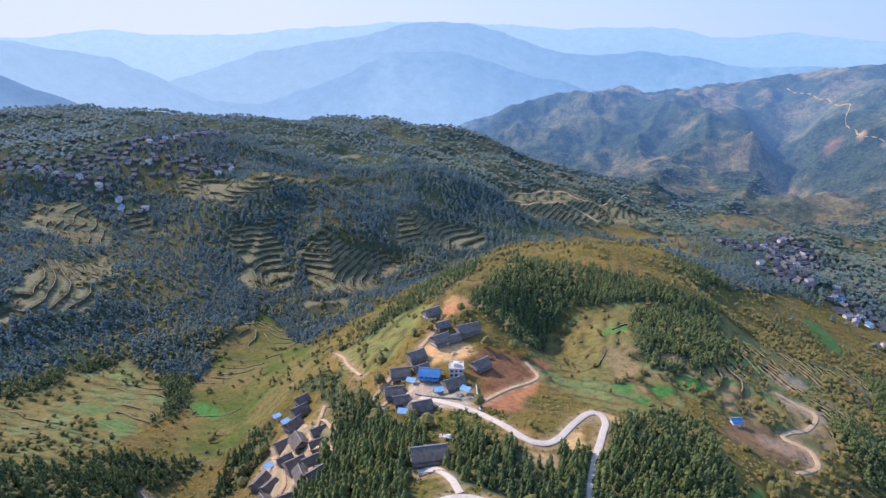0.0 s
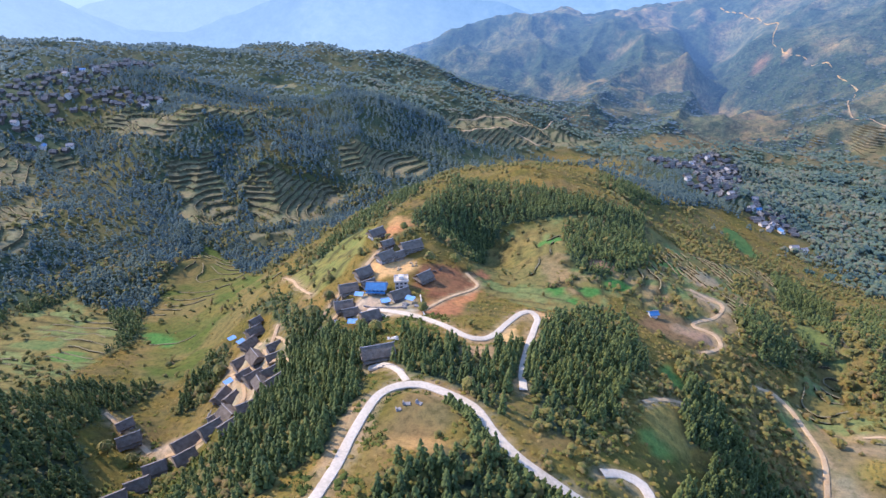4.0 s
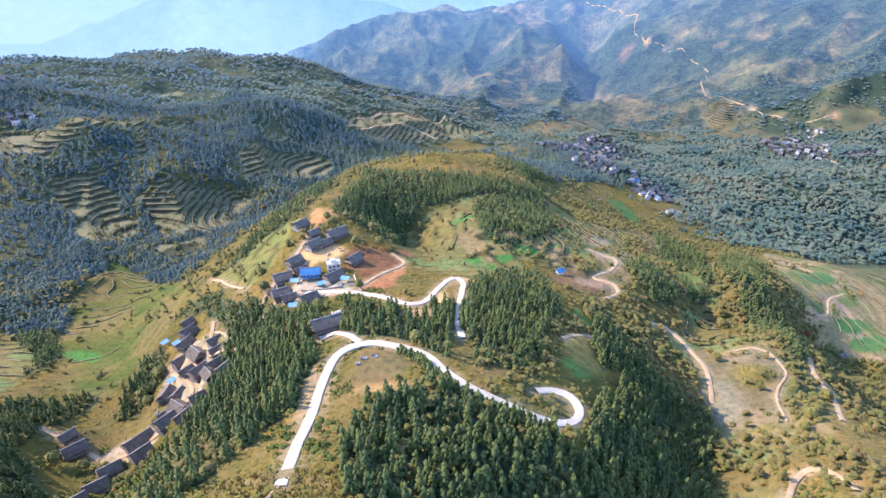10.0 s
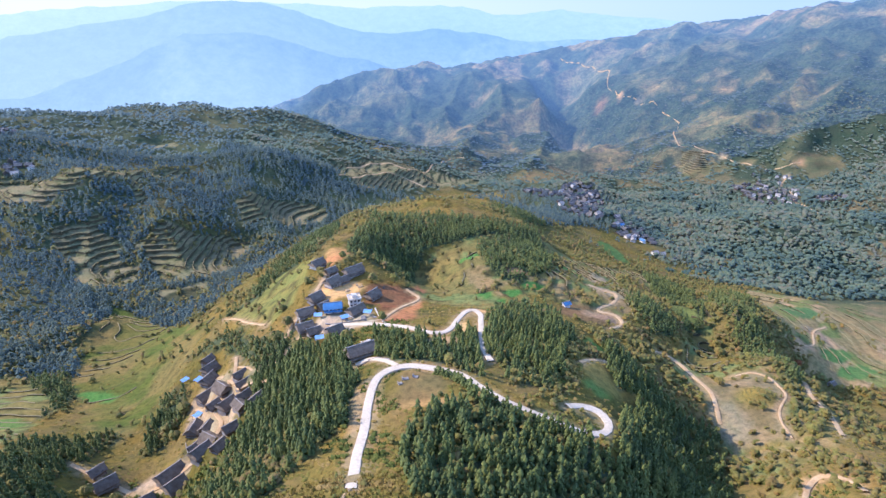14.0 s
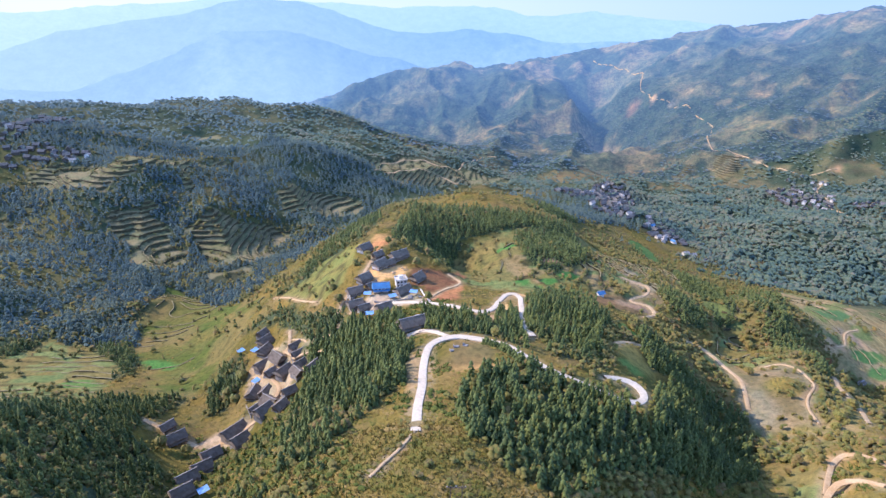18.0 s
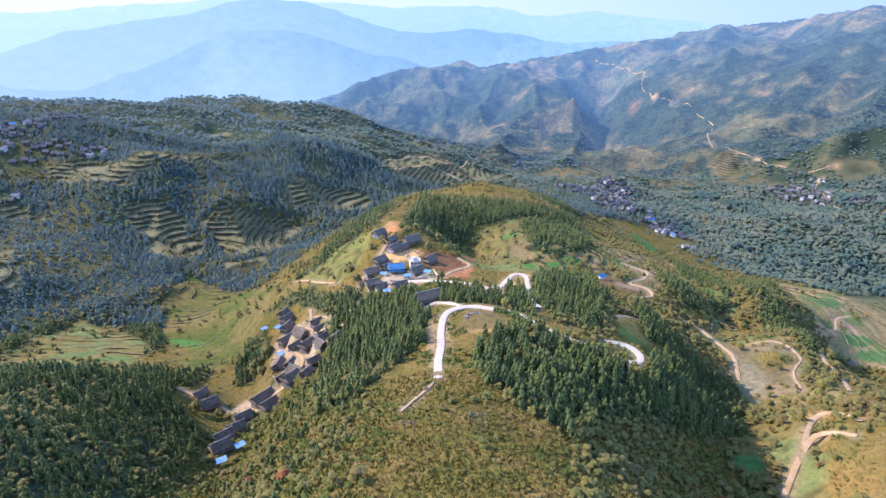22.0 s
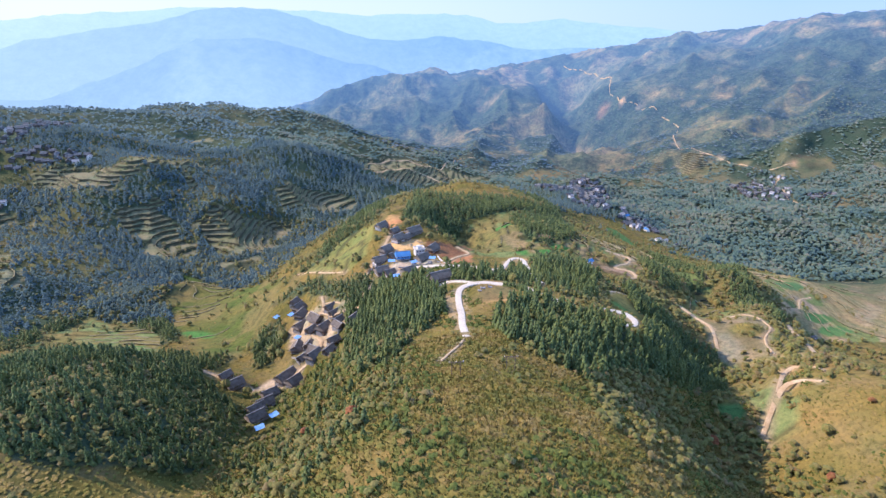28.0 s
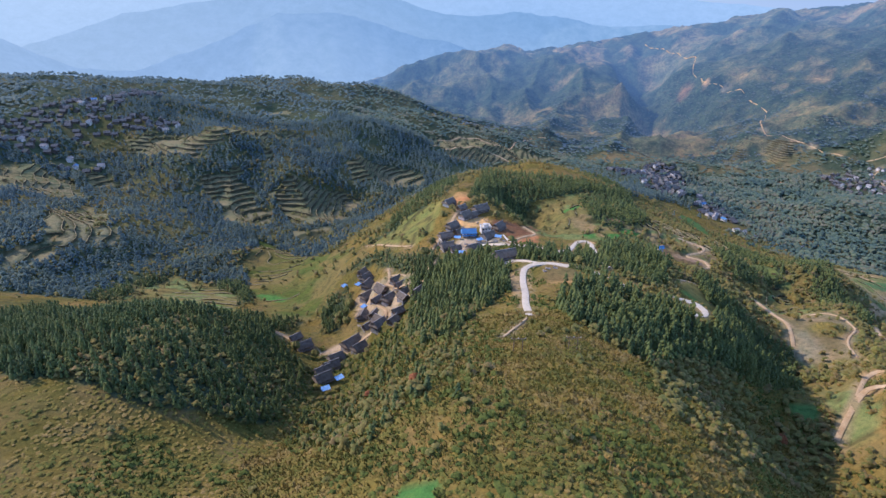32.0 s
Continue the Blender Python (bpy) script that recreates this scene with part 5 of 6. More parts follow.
def scrub_share(x, y):
    return np.clip(0.9 + 0.6 * fbm(x, y, 26, 3, 97), 0.25, 0.98) * (1 - 0.6 * wooded(x, y)) * np.where(open_fields(x, y), np.where(ragged(x, y, VALLEY_FIELD, 4) | ragged(x, y, SPUR_FIELDS, 3), np.clip(0.7 * fbm(x, y, 24, 3, 109), 0.04, 0.4), 0.05), 1.0)


def hilltop(x, y):
    return (x > -105) & (x < 120) & (y > 30) & (y < 155)


wood("hilltop_scrub", (-105, 120, 30, 155), 1.6, TUFTS, 2.45, 1.3, M_SCRUB, "dry brown and olive scrub on the hilltop", scrub_share, 0.6)
wood("flank_scrub", (-168, 190, 15, 195), 1.8, BUSHES, 2.5, 1.3, M_SCRUB, "dry brown and olive scrub on the flanks of the hill", scrub_share, 0.6, pick=lambda x, y: ~hilltop(x, y))
wood("western_scrub", (-300, -168, 20, 200), 2.2, BUSHES, 2.5, 1.5, M_SCRUB, "dry brown scrub on the western slope", scrub_share, 0.6)
wood("slope_scrub", (-330, 340, 195, 420), 3.0, BUSHES, 2.6, 1.4, M_SCRUB, "dry scrub on the grassy slopes", scrub_share, 0.6)
wood("green_scrub", (-150, 180, 10, 300), 2.3, BUSHES_NEAR + TUFTS, 2.5, 1.9, M_BUSH, "green bushes among the dry scrub", lambda x, y: np.clip(np.maximum(2.4 * (fbm(x, y, 34, 3, 99) - 0.16), (1.05 + 0.6 * fbm(x, y, 18, 2, 105)) * (ragged(x, y, GREEN_BANK) | ragged(x, y, DARK_BANK))), 0, 0.92) * ~open_fields(x, y), 0.6)
wood("mound_scrub", (196, 222, 265, 289), 1.7, BUSHES, 2.6, 1.4, M_AUTUMN, "yellow and rust scrub on the round mound", lambda x, y: np.clip(1.3 - np.hypot((x - 209) / 11, (y - 277) / 10), 0, 0.9), 0.6)
rows_x, rows_y = np.meshgrid(np.arange(-26, 27, 1.5), np.arange(-28, 29, 3.4))
rows_x, rows_y = 187 + 0.94 * rows_x.ravel() + 0.34 * rows_y.ravel(), 371 - 0.34 * rows_x.ravel() + 0.94 * rows_y.ravel()
in_plot = inside(rows_x, rows_y, VINE_ROWS)
rows_x, rows_y = rows_x[in_plot], rows_y[in_plot]
planted("planted_rows", BUSHES, rows_x, rows_y, rng.uniform(1.9, 2.5, len(rows_x)), rng.uniform(1.4, 2.0, len(rows_x)), M_BUSH, "green bushes planted in rows across a sloping plot", "shrubs")
wood("far_scrub", (-330, 520, 420, 900), 6.8, BUSHES, 4.0, 2.6, M_SCRUB, "dry scrub on the far spur", scrub_share, 0.6)
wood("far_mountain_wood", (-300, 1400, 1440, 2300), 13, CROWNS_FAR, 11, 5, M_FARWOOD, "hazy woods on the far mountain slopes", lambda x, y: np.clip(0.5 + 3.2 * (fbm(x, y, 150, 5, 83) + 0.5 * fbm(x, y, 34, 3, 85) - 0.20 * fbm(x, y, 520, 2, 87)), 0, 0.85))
wood("scattered_firs", (-125, -20, 50, 232), 3.4, FIRS_NEAR, 2.2, 4.4, M_FIR, "young firs scattered over the green flank of the hill", lambda x, y: 0.34 * ragged(x, y, GREEN_BANK) * np.clip(0.9 + 1.6 * fbm(x, y, 30, 2, 107), 0.1, 1))
wood("track_bushes", (-44, 4, 84, 160), 2.0, BUSHES, 2.6, 2.2, M_BROAD, "green bushes beside the ridge track", lambda x, y: np.full(x.shape, 0.5), 0.2, pick=lambda x, y: near_tracks(x, y, 3.5))


# young firs on the banks of the lower road and the lane through the wood
bank = smooth_line([(24, 221), (33, 214), (39, 205), (47, 197), (56, 192), (66, 188)], 1.5)
side = np.gradient(bank, axis=0)
side = np.c_[side[:, 1], -side[:, 0]] / np.linalg.norm(side, axis=1)[:, None]
lane = smooth_line([(47, 276), (46, 266), (45, 246)], 1.6)
bank = np.concatenate([lane + (o, 0) + rng.uniform(-0.5, 0.5, lane.shape) for o in (-2.6, 2.4, -4.4, 4.2)] + [bank - side * o + rng.uniform(-0.5, 0.5, bank.shape) for o in (-3.4, -5.2)])
planted("road_bank_firs", FIRS_NEAR, bank[:, 0], bank[:, 1], rng.uniform(2.4, 3.4, len(bank)), rng.uniform(3.8, 5.2, len(bank)), M_FIR, "young firs on the bank below the road", "woods")

# ---- buildings ----
def part(name, bm, material, parent, label="", smooth=False):
    """One mesh under a thing or a part."""
    me = bpy.data.meshes.new(name)
    bmesh.ops.recalc_face_normals(bm, faces=bm.faces)
    bm.to_mesh(me)
    bm.free()
    me.materials.append(material)
    ob = new(name, me)
    ob.parent = parent
    if label:
        ob["label"] = label
    return ob


def block(x0, x1, y0, y1, z0, z1, bevel=0.0):
    bm = bmesh.new()
    bmesh.ops.create_cube(bm, size=1, matrix=Matrix.Translation(((x0 + x1) / 2, (y0 + y1) / 2, (z0 + z1) / 2)) @ Matrix.Diagonal((x1 - x0, y1 - y0, z1 - z0, 1)))
    if bevel:
        bmesh.ops.bevel(bm, geom=bm.edges[:], offset=bevel, segments=1, affect="EDGES")
    return bm


def slab(rows, thick):
    """A plate through rows of points, with thickness downwards."""
    bm = bmesh.new()
    top = [[bm.verts.new(p) for p in r] for r in rows]
    low = [[bm.verts.new((p[0], p[1], p[2] - thick)) for p in r] for r in rows]
    for grid in (top, low):
        for a, b in zip(grid, grid[1:]):
            for i in range(len(a) - 1):
                bm.faces.new((a[i], a[i + 1], b[i + 1], b[i]))
    rim = [*zip(top[0], top[0][1:], low[0], low[0][1:]), *zip(top[-1], top[-1][1:], low[-1], low[-1][1:])]
    rim += [(a[0], b[0], c[0], d[0]) for a, b, c, d in zip(top, top[1:], low, low[1:])]
    rim += [(a[-1], b[-1], c[-1], d[-1]) for a, b, c, d in zip(top, top[1:], low, low[1:])]
    for a, b, c, d in rim:
        bm.faces.new((a, b, d, c))
    return bm


def prism(x0, x1, y, z0, z1, thick):
    """A triangular gable board in the plane of x = const, standing between two y."""
    bm = bmesh.new()
    a = [bm.verts.new(p) for p in ((x0, -y, z0), (x0, y, z0), (x0, 0, z1))]
    b = [bm.verts.new(p) for p in ((x1, -y, z0), (x1, y, z0), (x1, 0, z1))]
    bm.faces.new(a), bm.faces.new(b[::-1])
    for i in range(3):
        bm.faces.new((a[i], a[(i + 1) % 3], b[(i + 1) % 3], b[i]))
    return bm


def gable_house(name, long, wide, eave, rise, roof, wall, label, category="house", skirt=True, posts=4, bays=4):
    h = new(name)
    x, y, o = long / 2, wide / 2, 1.0
    part("plinth", block(-x - 0.25, x + 0.25, -y - 0.25, y + 0.25, -2.6, 0.35), M_STONE, h)
    part("wall", block(-x, x, -y, y, 0.35, eave, 0.04), wall, h)
    part("upper_wall", block(-x - 0.12, x + 0.12, -y - 0.45, y + 0.12, eave * 0.52, eave - 0.15, 0.03), wall, h)
    for s in (-1, 1):
        part("gable", prism(s * x - 0.08, s * x + 0.08, y, eave, eave + rise * 0.93, 0.1), wall, h)
        run = y + o
        line = [(0.0, eave + rise), (0.5, eave + rise * 0.46), (1.0, eave - rise * o / y * 0.75)]
        part("roof_slope", slab([[(-x - o, s * run * k, z + (0.16 if k == 0 else 0)), (0, s * run * k, z), (x + o, s * run * k, z + (0.16 if k == 0 else 0))] for k, z in line], 0.2), roof, h)
        if skirt:
            part("gable_eave", slab([[(s * (x + 0.1), -y * 0.62, eave + rise * 0.36), (s * (x + 0.1), y * 0.62, eave + rise * 0.36)], [(s * (x + 1.4), -y - 0.8, eave - 0.75), (s * (x + 1.4), y + 0.8, eave - 0.75)]], 0.16), roof, h)
        if skirt:
            part("pent_roof", slab([[(-x - 0.5, s * (y + 0.3), eave * 0.56 + 0.55), (x + 0.5, s * (y + 0.3), eave * 0.56 + 0.55)], [(-x - 1.0, s * (y + 1.7), eave * 0.56 - 0.2), (x + 1.0, s * (y + 1.7), eave * 0.56 - 0.2)]], 0.14), roof, h)
    part("roof_ridge", block(-x - o - 0.1, x + o + 0.1, -0.22, 0.22, eave + rise - 0.02, eave + rise + 0.3, 0.08), M_RIDGE, h, "pale ridge tiles")
    for s in (-1, 1):
        part("ridge_end", block(s * (x + o) - 0.35, s * (x + o) + 0.35, -0.25, 0.25, eave + rise + 0.2, eave + rise + 0.5, 0.1), M_RIDGE, h)
        for k in range(bays):
            wx = -x + long * (k + 0.5) / bays
            win = part("window", block(wx - 0.55, wx + 0.55, s * (y + 0.46) - 0.06, s * (y + 0.46) + 0.06, eave * 0.62, eave * 0.62 + 1.05), M_GLASS, h)
            part("window_frame", block(wx - 0.65, wx + 0.65, s * (y + 0.47) - 0.05, s * (y + 0.47) + 0.05, eave * 0.62 - 0.12, eave * 0.62 - 0.01), M_TIMBER, win)
    part("door", block(-0.7, 0.7, -y - 0.06, -y + 0.05, 0.36, 2.3), M_TIMBER, h, "dark plank door")
    for k in range(posts):
        px = -x + 0.3 + (long - 0.6) * k / max(1, posts - 1)
        part("post", block(px - 0.12, px + 0.12, -y - 0.75, -y - 0.51, -1.5, eave - 0.1), M_TIMBER, h)
    return tagged(h, label, category)


def plain_house(name, long, wide, tall, label):
    h = new(name)
    x, y = long / 2, wide / 2
    part("wall", block(-x, x, -y, y, -2.0, tall, 0.05), M_PLASTER, h)
    part("roof_slab", block(-x - 0.5, x + 0.5, -y - 0.5, y + 0.5, tall + 0.003, tall + 0.22), M_CONCRETE, h)
    for s in (-1, 1):
        part("parapet", block(-x - 0.5, x + 0.5, s * (y + 0.35) - 0.12, s * (y + 0.35) + 0.12, tall + 0.223, tall + 0.75), M_PLASTER, h)
        part("parapet", block(s * (x + 0.35) - 0.12, s * (x + 0.35) + 0.12, -y - 0.22, y + 0.22, tall + 0.223, tall + 0.75), M_PLASTER, h)
        for k in range(3):
            for f in range(max(1, int(tall / 2.5))):
                wx = -x + long * (k + 0.5) / 3
                part("window", block(wx - 0.6, wx + 0.6, s * (y + 0.02) - 0.06, s * (y + 0.02) + 0.06, f * 2.5 + 0.8, f * 2.5 + 1.9), M_GLASS, h)
    part("stair_head", block(-1.4, 1.4, -1.2, 1.2, tall + 0.223, tall + 2.2, 0.05), M_PLASTER, h)
    part("door", block(-0.8, 0.8, -y - 0.05, -y + 0.05, 0, 2.2), M_TIMBER, h)
    return tagged(h, label, "house")


def tarp_shed(name, long, wide, tall, label):
    h = new(name)
    x, y = long / 2, wide / 2
    rows = [[(-x + long * i / 4, -y + wide * j / 4, tall + 0.5 * (j / 4) - 0.12 * math.sin(math.pi * i / 4) + 0.1 * ((i + j) % 2)) for i in range(5)] for j in range(5)]
    part("sheet", slab(rows, 0.05), M_TARP, h, "blue plastic sheet")
    for sx in (-1, 1):
        for sy in (-1, 1):
            part("post", block(sx * x * 0.92 - 0.07, sx * x * 0.92 + 0.07, sy * y * 0.92 - 0.07, sy * y * 0.92 + 0.07, -1.5, tall + (0.4 if sy > 0 else 0.0)), M_TIMBER, h)
    part("beam", block(-x, x, y * 0.92 - 0.06, y * 0.92 + 0.06, tall + 0.25, tall + 0.38), M_TIMBER, h)
    return tagged(h, label, "shed")


def far_house(name, long, wide, eave, rise, roof, wall, label):
    h = new(name)
    x, y, o = long / 2, wide / 2, 0.8
    part("wall", block(-x, x, -y, y, -3, eave), wall, h)
    for s in (-1, 1):
        part("roof_slope", slab([[(-x - o, 0, eave + rise), (x + o, 0, eave + rise)], [(-x - o, s * (y + o), eave - 0.5), (x + o, s * (y + o), eave - 0.5)]], 0.2), roof, h)
        part("gable", prism(s * x - 0.06, s * x + 0.06, y, eave, eave + rise * 0.9, 0.1), wall, h)
    part("roof_ridge", block(-x - o, x + o, -0.2, 0.2, eave + rise, eave + rise + 0.25), M_RIDGE, h)
    for k in (-1, 1):
        part("window", block(k * x * 0.5 - 0.6, k * x * 0.5 + 0.6, -y - 0.06, -y + 0.04, eave * 0.5, eave * 0.5 + 1.2), M_GLASS, h)
    return tagged(h, label, "house")


MAKERS = {
    "timber": lambda: gable_house("timber_house", 7.8, 6.0, 3.4, 2.4, M_TILE, M_TIMBER, "brown timber farmhouse with a grey tiled gable roof"),
    "long": lambda: gable_house("long_timber_house", 11.4, 6.6, 3.6, 2.6, M_TILE, M_TIMBER, "long brown timber farmhouse with a grey tiled roof", bays=5, posts=5),
    "plastered": lambda: gable_house("white_walled_farmhouse", 8.6, 6.2, 3.8, 2.4, M_TILE, M_PLASTER, "farmhouse with white plastered walls and a grey tiled roof"),
    "small": lambda: gable_house("timber_barn", 6.2, 5.0, 2.6, 1.9, M_TILE, M_TIMBER, "small timber barn with a grey tiled roof", "barn", False, 3, 2),
    "blue": lambda: gable_house("blue_roofed_house", 8.8, 6.4, 4.0, 2.0, M_BLUE, M_PLASTER, "farmhouse with a bright blue sheet-metal roof", bays=4),
    "plain": lambda: plain_house("concrete_house", 6.8, 6.0, 5.0, "white unfinished concrete house with a flat roof"),
    "tarp": lambda: tarp_shed("tarpaulin_shed", 4.8, 3.4, 2.3, "open shed under a blue plastic sheet"),
    "far_timber": lambda: far_house("village_house", 8.8, 6.6, 3.4, 2.2, M_OLD_TILE, M_OLD_TIMBER, "dark timber village house with a grey tiled roof"),
    "far_white": lambda: far_house("plastered_house", 8.4, 6.4, 4.8, 1.8, M_RIDGE, M_PLASTER, "white plastered village house"),
    "far_blue": lambda: far_house("blue_roofed_village_house", 8, 6, 4.4, 1.7, M_BLUE, M_PLASTER, "village house with a blue metal roof"),
}
BUILT = {}


def place_house(kind, x, y, turn, group, lift=0.0, swell_size=1.0):
    m = pose(x, y, ground_at(x, y) + lift, 0, 0, turn)
    if kind not in BUILT:
        ob = BUILT[kind] = MAKERS[kind]()
        ob.matrix_basis = m
    else:
        ob = copy_thing(BUILT[kind], m)
    return tagged(ob, group=group)


for hamlet, group in ((UPPER_HAMLET, "houses of the upper hamlet"), (LOWER_HAMLET, "houses of the lower hamlet")):
    for x, y, turn, kind in hamlet:
        place_house(kind, x, y, turn, group)


def village(centre, radii, count, group, kinds, gap=10.5, turn=20, seed=1):
    r = random.Random(seed)
    spots, tries = [], 0
    while len(spots) < count and tries < 6000:
        tries += 1
        a, q = r.uniform(0, 2 * math.pi), math.sqrt(r.random())
        x, y = centre[0] + radii[0] * q * math.cos(a), centre[1] + radii[1] * q * math.sin(a)
        if all(math.hypot(x - u, y - v) > gap for u, v in spots):
            spots.append((x, y))
            place_house(r.choice(kinds), x, y, turn + r.choice((0, 0, 90)) + r.uniform(-14, 14), group)


DARK = ["far_timber"] * 36 + ["far_white"] * 3 + ["far_blue"]
village((338, 1045), (40, 56), 74, "houses of the valley village", DARK, 7.6, 25, 3)
village((300, 915), (40, 50), 34, "houses of the valley village", DARK, 8.8, 25, 13)
village((366, 850), (30, 60), 30, "houses of the valley village", ["far_timber"] * 16 + ["far_white"] * 3 + ["far_blue"], 9.0, 15, 4)
village((262, 1050), (32, 46), 26, "houses of the valley village", ["far_timber"], 9, 30, 5)
for k, (x, y, rx, ry, n) in enumerate(HILL_SITES):
    village((x, y), (rx, ry), int(n * 1.25), "houses of the hill village", DARK, 9.5, 10, 30 + k)
village((797, 1185), (56, 92), 84, "houses of the far village", DARK, 8.4, 40, 8)
village((870, 1078), (34, 20), 12, "houses of the far village", DARK, 9.5, 40, 18)
village((880, 1290), (50, 40), 8, "houses of the far village", ["far_timber", "far_timber", "far_white"], 14, 40, 9)
place_house("far_white", 365, 757, 15, "houses of the valley village")
place_house("far_white", 349, 802, 70, "houses of the valley village")
for kind, x, y, turn in (("far_white", 376, 757, 20), ("far_timber", 447, 722, 35), ("far_timber", 455, 673, 10), ("far_white", 361, 827, 60), ("far_timber", 388, 742, 30)):
    place_house(kind, x, y, turn, "houses of the valley village")

# ---- single trees and small things ----
def trunk_mesh(tall, thick, seed):
    """A tapered, slightly bent trunk with a few limbs."""
    r = random.Random(seed)
    bm = bmesh.new()
    def limb(a, b, ra, rb, sides=6):
        way = (Vector(b) - Vector(a)).normalized()
        side = way.orthogonal().normalized()
        other = way.cross(side)
        rings = []
        for p, q in ((a, ra), (b, rb)):
            rings.append([bm.verts.new(Vector(p) + (side * math.cos(t) + other * math.sin(t)) * q) for t in [2 * math.pi * i / sides for i in range(sides)]])
        for i in range(sides):
            bm.faces.new((rings[0][i], rings[0][(i + 1) % sides], rings[1][(i + 1) % sides], rings[1][i]))
    mid = (r.uniform(-0.2, 0.2), r.uniform(-0.2, 0.2), tall * 0.45)
    limb((0, 0, -0.6), mid, thick, thick * 0.7)
    limb(mid, (mid[0] * 1.6, mid[1] * 1.4, tall * 0.85), thick * 0.7, thick * 0.25)
    for k in range(5):
        a = 2 * math.pi * k / 5 + r.uniform(-0.4, 0.4)
        limb(mid, (mid[0] + math.cos(a) * tall * 0.24, mid[1] + math.sin(a) * tall * 0.24, tall * r.uniform(0.55, 0.75)), thick * 0.35, thick * 0.12, 5)
    return bm


def single_tree(name, x, y, tall, wide, material, label, seed):
    t = new(name)
    t.matrix_basis = pose(x, y, ground_at(x, y), 0, 0, seed * 37 % 360)
    part("trunk", trunk_mesh(tall, 0.16 + tall * 0.012, seed), M_BARK, t)
    v, f = clump_shape(46, seed + 200, 0.85, 6)
    me = bpy.data.meshes.new("crown")
    me.from_pydata([(a * wide, b * wide, tall * 0.22 + c * tall * 0.72) for a, b, c in v.tolist()], [], f.tolist())
    me.materials.append(material)
    crown = new("crown", me)
    crown.parent = t
    return tagged(t, label, "tree")


for k, (x, y, h, w) in enumerate([(107, 140, 6, 4.5), (138, 108, 4.5, 4), (172, 136, 3, 3), (325, 393, 6, 5), (-49, 97, 3.2, 3.6), (-72, 126, 2.8, 3.2), (260, 352, 5, 4.5)]):
    tagged(single_tree("red_leaved_tree", x, y, h, w, M_RED, "small tree in red autumn leaf on the slope", 300 + k), group="red-leaved trees")
for k, (x, y, h, w) in enumerate([(-46, 303, 7, 6), (-62, 318, 7, 6), (-66, 306, 8, 7), (-5, 300, 6, 5), (-50, 288, 8, 7), (-33, 287, 7, 6), (-22, 276, 7, 6), (-88, 288, 6, 5), (-96, 263, 6, 5), (-120, 292, 8, 7),
                                  (-125, 280, 8, 7), (-118, 272, 7, 6), (-94, 236, 7, 6), (-140, 228, 7, 6), (-68, 250, 8, 7), (-72, 262, 6, 5), (-90, 292, 5, 4), (-106, 306, 6, 5), (-84, 300, 6, 5), (-100, 262, 5, 4), (-74, 246, 6, 5), (-88, 236, 6, 5), (-128, 228, 6, 5), (-140, 246, 6, 5), (-36, 386, 6, 5), (-14, 360, 7, 6), (0, 368, 7, 6), (-70, 340, 5, 5), (28, 226, 6, 5)]):
    if any(math.hypot(x - px, y - py) < 7 for px, py, *_ in UPPER_HAMLET + LOWER_HAMLET):
        continue
    tagged(single_tree("village_tree", x, y, h, w, M_BROAD, "leafy green tree beside the hamlet houses", 400 + k), group="trees of the hamlets")
for k, (x, y, h, w) in enumerate([(196, 296, 5, 5), (214, 240, 6, 6), (206, 232, 6, 5), (238, 262, 6, 6), (228, 350, 7, 6), (196, 222, 5, 5), (152, 132, 5, 5), (176, 130, 5, 4), (262, 300, 6, 6), (244, 380, 7, 6)]):
    tagged(single_tree("autumn_tree", x, y, h, w, M_AUTUMN, "rounded tree in orange and yellow autumn leaf", 500 + k), group="autumn trees")


def pole_frame(x, y, turn):
    """A power-line frame: two posts with a cross-arm and insulators."""
    t = new("power_pole")
    t.matrix_basis = pose(x, y, ground_at(x, y), 0, 0, turn)
    for s in (-1, 1):
        part("post", block(s * 1.5 - 0.11, s * 1.5 + 0.11, -0.09, 0.09, -0.8, 6.0), M_TIMBER, t)
        part("brace", slab([[(s * 1.5, -0.05, 4.4), (s * 1.5, 0.05, 4.4)], [(s * 0.2, -0.05, 5.5), (s * 0.2, 0.05, 5.5)]], 0.1), M_TIMBER, t)
    part("cross_arm", block(-2.6, 2.6, -0.09, 0.09, 5.5, 5.7), M_TIMBER, t)
    for k in (-2.4, 0, 2.4):
        part("insulator", block(k - 0.1, k + 0.1, -0.1, 0.1, 5.703, 6.05, 0.03), M_PLASTER, t)
    return tagged(t, "grey timber power-line frame on the hill crest", "pole", "power-line frames")


for x, y, turn in ((-14, 105, 5), (6, 112, 0)):
    pole_frame(x, y, turn)


def grave_slab(x, y, turn, long):
    t = new("stone_slab")
    t.matrix_basis = pose(x, y, ground_at(x, y), 0, 0, turn)
    part("slab", block(-long / 2, long / 2, -0.7, 0.7, -0.2, 0.35, 0.05), M_STONE, t)
    part("head_stone", block(-long / 2, -long / 2 + 0.3, -0.6, 0.6, 0.353, 1.1, 0.04), M_STONE, t)
    return tagged(t, "pale stone slab on the levelled plot", "slab", "slabs on the plot")


for x, y, turn, long in ((9, 211, 10, 2.6), (13, 212, -20, 2.2), (7, 208, 30, 1.8)):
    grave_slab(x, y, turn, long)

hut = far_house("field_hut", 4.2, 3.4, 2.4, 1.1, M_BLUE, M_PLASTER, "small white field hut with a blue roof")
hut.matrix_basis = pose(117, 359, ground_at(117, 359), 0, 0, 20)
shed = far_house("valley_shed", 5, 4, 2.6, 1.2, M_TILE, M_PLASTER, "small white shed in the green valley fields")
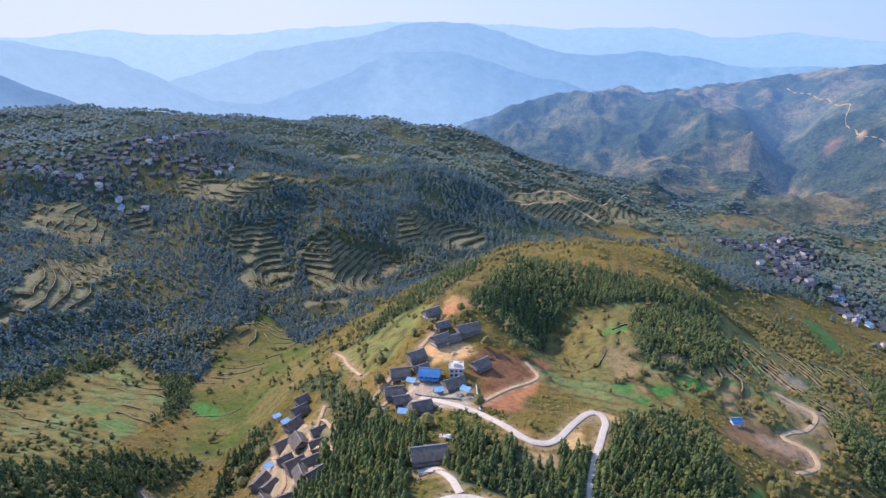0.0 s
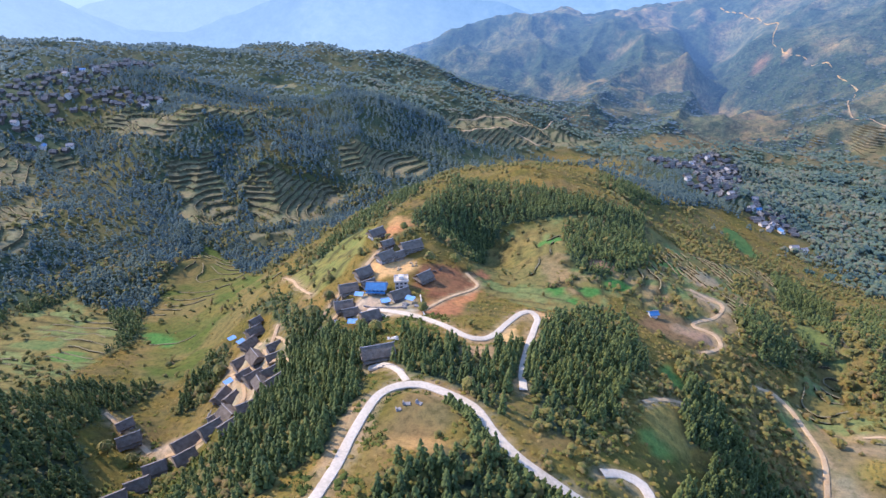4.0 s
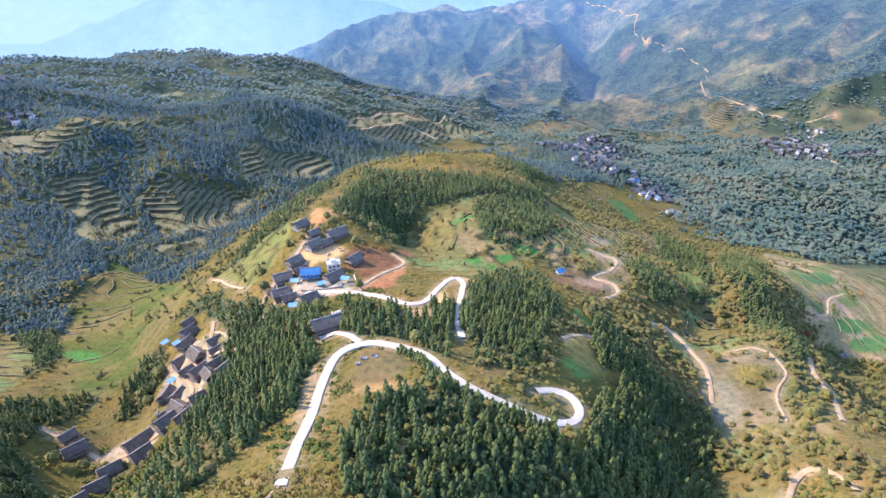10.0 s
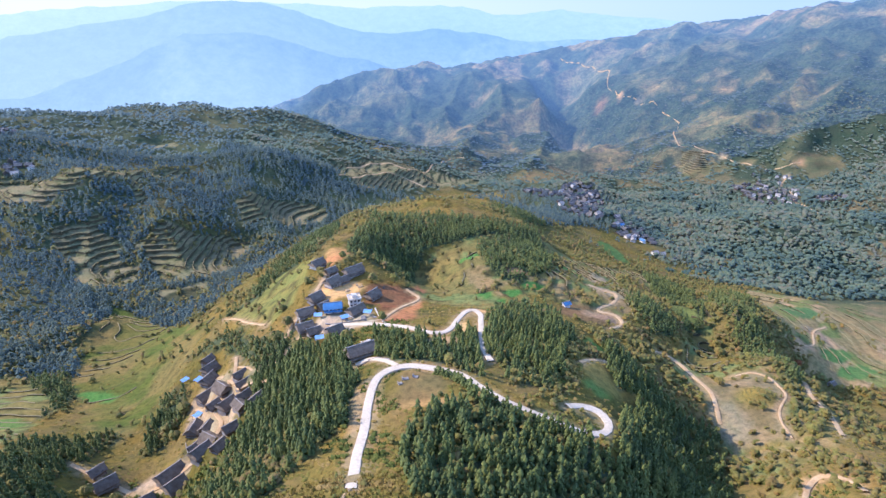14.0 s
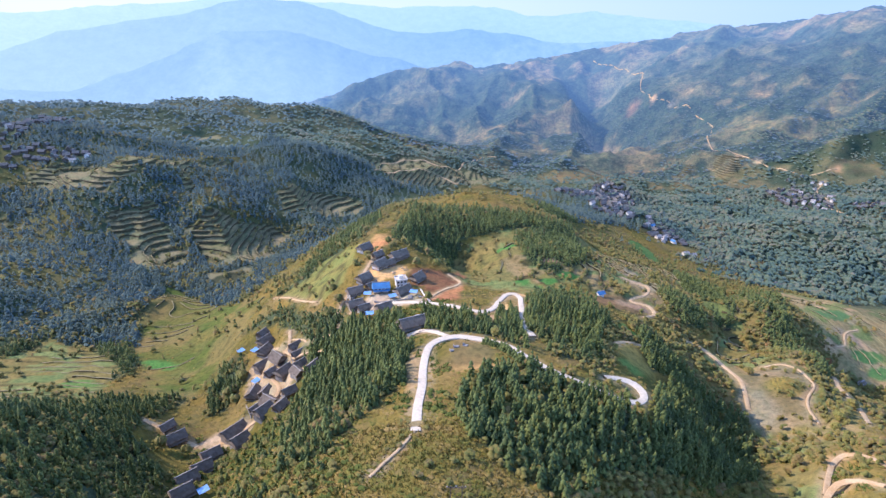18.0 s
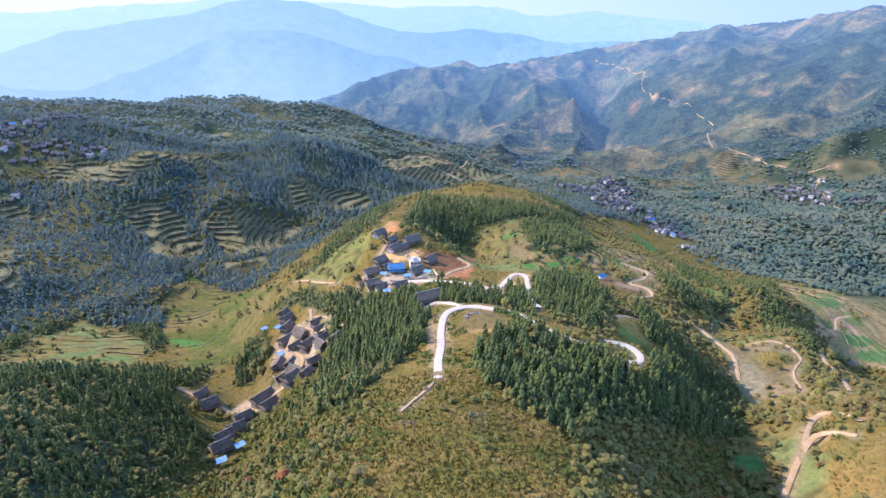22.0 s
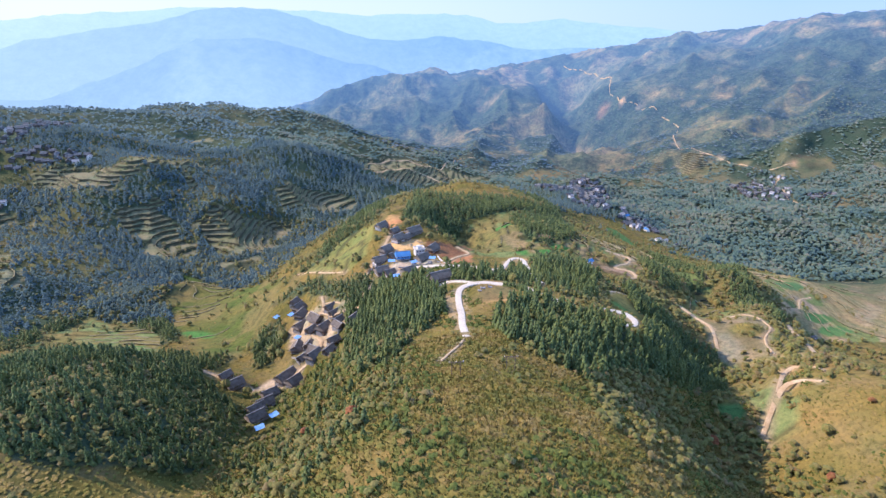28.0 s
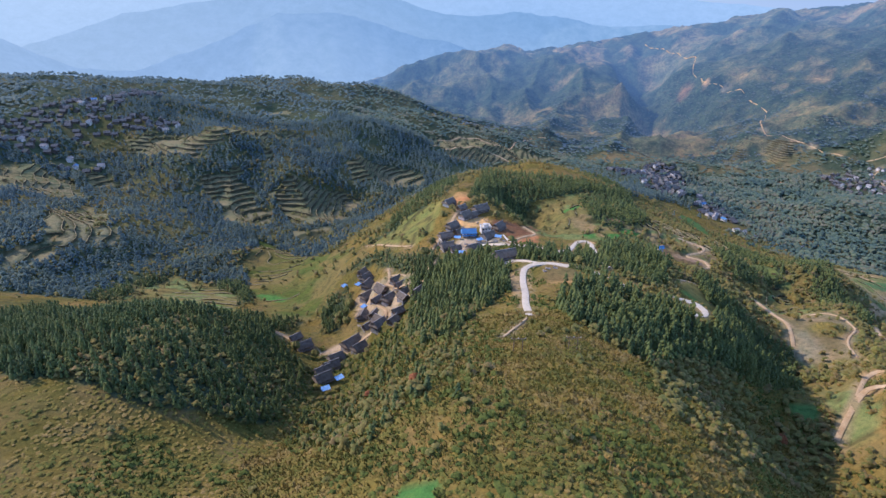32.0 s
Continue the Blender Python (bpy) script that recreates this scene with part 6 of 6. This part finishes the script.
shed.matrix_basis = pose(352, 384, ground_at(352, 384), 0, 0, 30)


# ---- clutter of the hamlets ----
def rubble_heap(x, y, wide, tall, material, label, seed):
    """A heap of broken lumps."""
    r = random.Random(seed)
    t = new("rubble_heap")
    t.matrix_basis = pose(x, y, ground_at(x, y), 0, 0, seed * 31 % 360)
    for k in range(9):
        a, q = r.uniform(0, 2 * math.pi), math.sqrt(r.random())
        s = wide * r.uniform(0.16, 0.3) * (1.2 - 0.6 * q)
        bm = bmesh.new()
        bmesh.ops.create_icosphere(bm, subdivisions=1, radius=s)
        for v in bm.verts:
            v.co *= r.uniform(0.75, 1.2)
            v.co.z *= 0.6
        bmesh.ops.translate(bm, verts=bm.verts, vec=(wide * 0.42 * q * math.cos(a), wide * 0.42 * q * math.sin(a), s * 0.15 + tall * 0.5 * (1 - q)))
        part("lump", bm, material, t)
    return tagged(t, label, "rubble", "heaps in the hamlet yards")


for k, (x, y, w, h, m, label) in enumerate([(-27, 309, 5, 1.4, M_STONE, "grey heap of broken stone in the yard"), (-16, 307, 4, 1.2, M_STONE, "grey heap of broken stone in the yard"), (-10, 306, 3.5, 1.0, M_STONE, "grey heap of broken stone in the yard"),
                                            (-10, 266, 4, 1.0, M_PLASTER, "white heap of rubble behind the house"), (-13, 268, 3, 0.9, M_PLASTER, "white heap of rubble behind the house"), (-52, 300, 3.5, 0.9, M_PLASTER, "white heap of rubble below the hamlet"),
                                            (-30, 345, 5, 1.6, M_DIRT, "heap of ochre earth on the building plot"), (-22, 352, 6, 2.0, M_DIRT, "heap of ochre earth on the building plot"), (-45, 312, 3, 0.8, M_STONE, "grey heap of broken stone in the yard")]):
    rubble_heap(x, y, w, h, m, label, 700 + k)


def log_pile(x, y, turn, long, seed):
    """A stack of felled logs lying across each other."""
    r = random.Random(seed)
    t = new("log_pile")
    t.matrix_basis = pose(x, y, ground_at(x, y), 0, 0, turn)
    for k in range(7):
        bm = bmesh.new()
        bmesh.ops.create_cone(bm, cap_ends=True, segments=7, radius1=0.2, radius2=0.15, depth=long * r.uniform(0.7, 1.1))
        bmesh.ops.rotate(bm, verts=bm.verts, cent=(0, 0, 0), matrix=Matrix.Rotation(math.pi / 2, 3, "Y") @ Matrix.Rotation(r.uniform(-0.1, 0.1), 3, "X"))
        bmesh.ops.rotate(bm, verts=bm.verts, cent=(0, 0, 0), matrix=Matrix.Rotation(r.uniform(-0.35, 0.35), 3, "Z"))
        bmesh.ops.translate(bm, verts=bm.verts, vec=(r.uniform(-0.4, 0.4), (k % 4 - 1.5) * 0.5, 0.2 + 0.34 * (k // 4)))
        part("log", bm, M_TIMBER, t)
    return tagged(t, "pile of felled grey-brown logs beside the cut slope", "logs", "log piles")


for k, (x, y, turn) in enumerate([(-10, 351, 40), (-7, 355, 75), (-13, 347, 10), (-64, 290, 30), (-87, 256, 60), (-72, 276, 20), (-100, 293, 35)]):
    log_pile(x, y, turn, 4.0, 800 + k)


def retaining_wall(line, tall, material, label):
    """A low wall of coursed blocks along a plan line."""
    t = new("retaining_wall")
    pts = smooth_line(line, 1.6)
    x0, y0 = line[0]
    t.matrix_basis = pose(x0, y0, ground_at(x0, y0))
    base = t.matrix_basis.translation
    for (ax, ay), (bx, by) in zip(pts[:-1].tolist(), pts[1:].tolist()):
        lo = min(ground_at(ax, ay), ground_at(bx, by))
        bm = block(-0.02, math.hypot(bx - ax, by - ay) - 0.02, -0.2, 0.2, -0.6, tall, 0.04)
        bmesh.ops.transform(bm, matrix=Matrix.Translation((ax - base[0], ay - base[1], lo - base[2])) @ Matrix.Rotation(math.atan2(by - ay, bx - ax), 4, "Z"), verts=bm.verts)
        part("block", bm, material, t)
    return tagged(t, label, "wall", "walls of the hamlets")


retaining_wall([(-10, 316), (-6, 303), (-3, 294)], 1.4, M_PLASTER, "pale concrete retaining wall beside the yard")
retaining_wall([(-38, 306), (-26, 304), (-14, 303)], 1.0, M_STONE, "grey stone wall along the yard edge")
retaining_wall([(-58, 318), (-56, 327)], 0.9, M_PLASTER, "pale wall beside the terrace lane")
retaining_wall([(-108, 262), (-104, 254), (-100, 247)], 1.0, M_STONE, "grey stone wall between the houses")
retaining_wall([(-90, 292), (-84, 286)], 0.9, M_STONE, "grey stone wall between the houses")
retaining_wall([(-13, 238), (-5, 240), (2, 235)], 0.8, M_STONE, "grey stone wall along the drive")
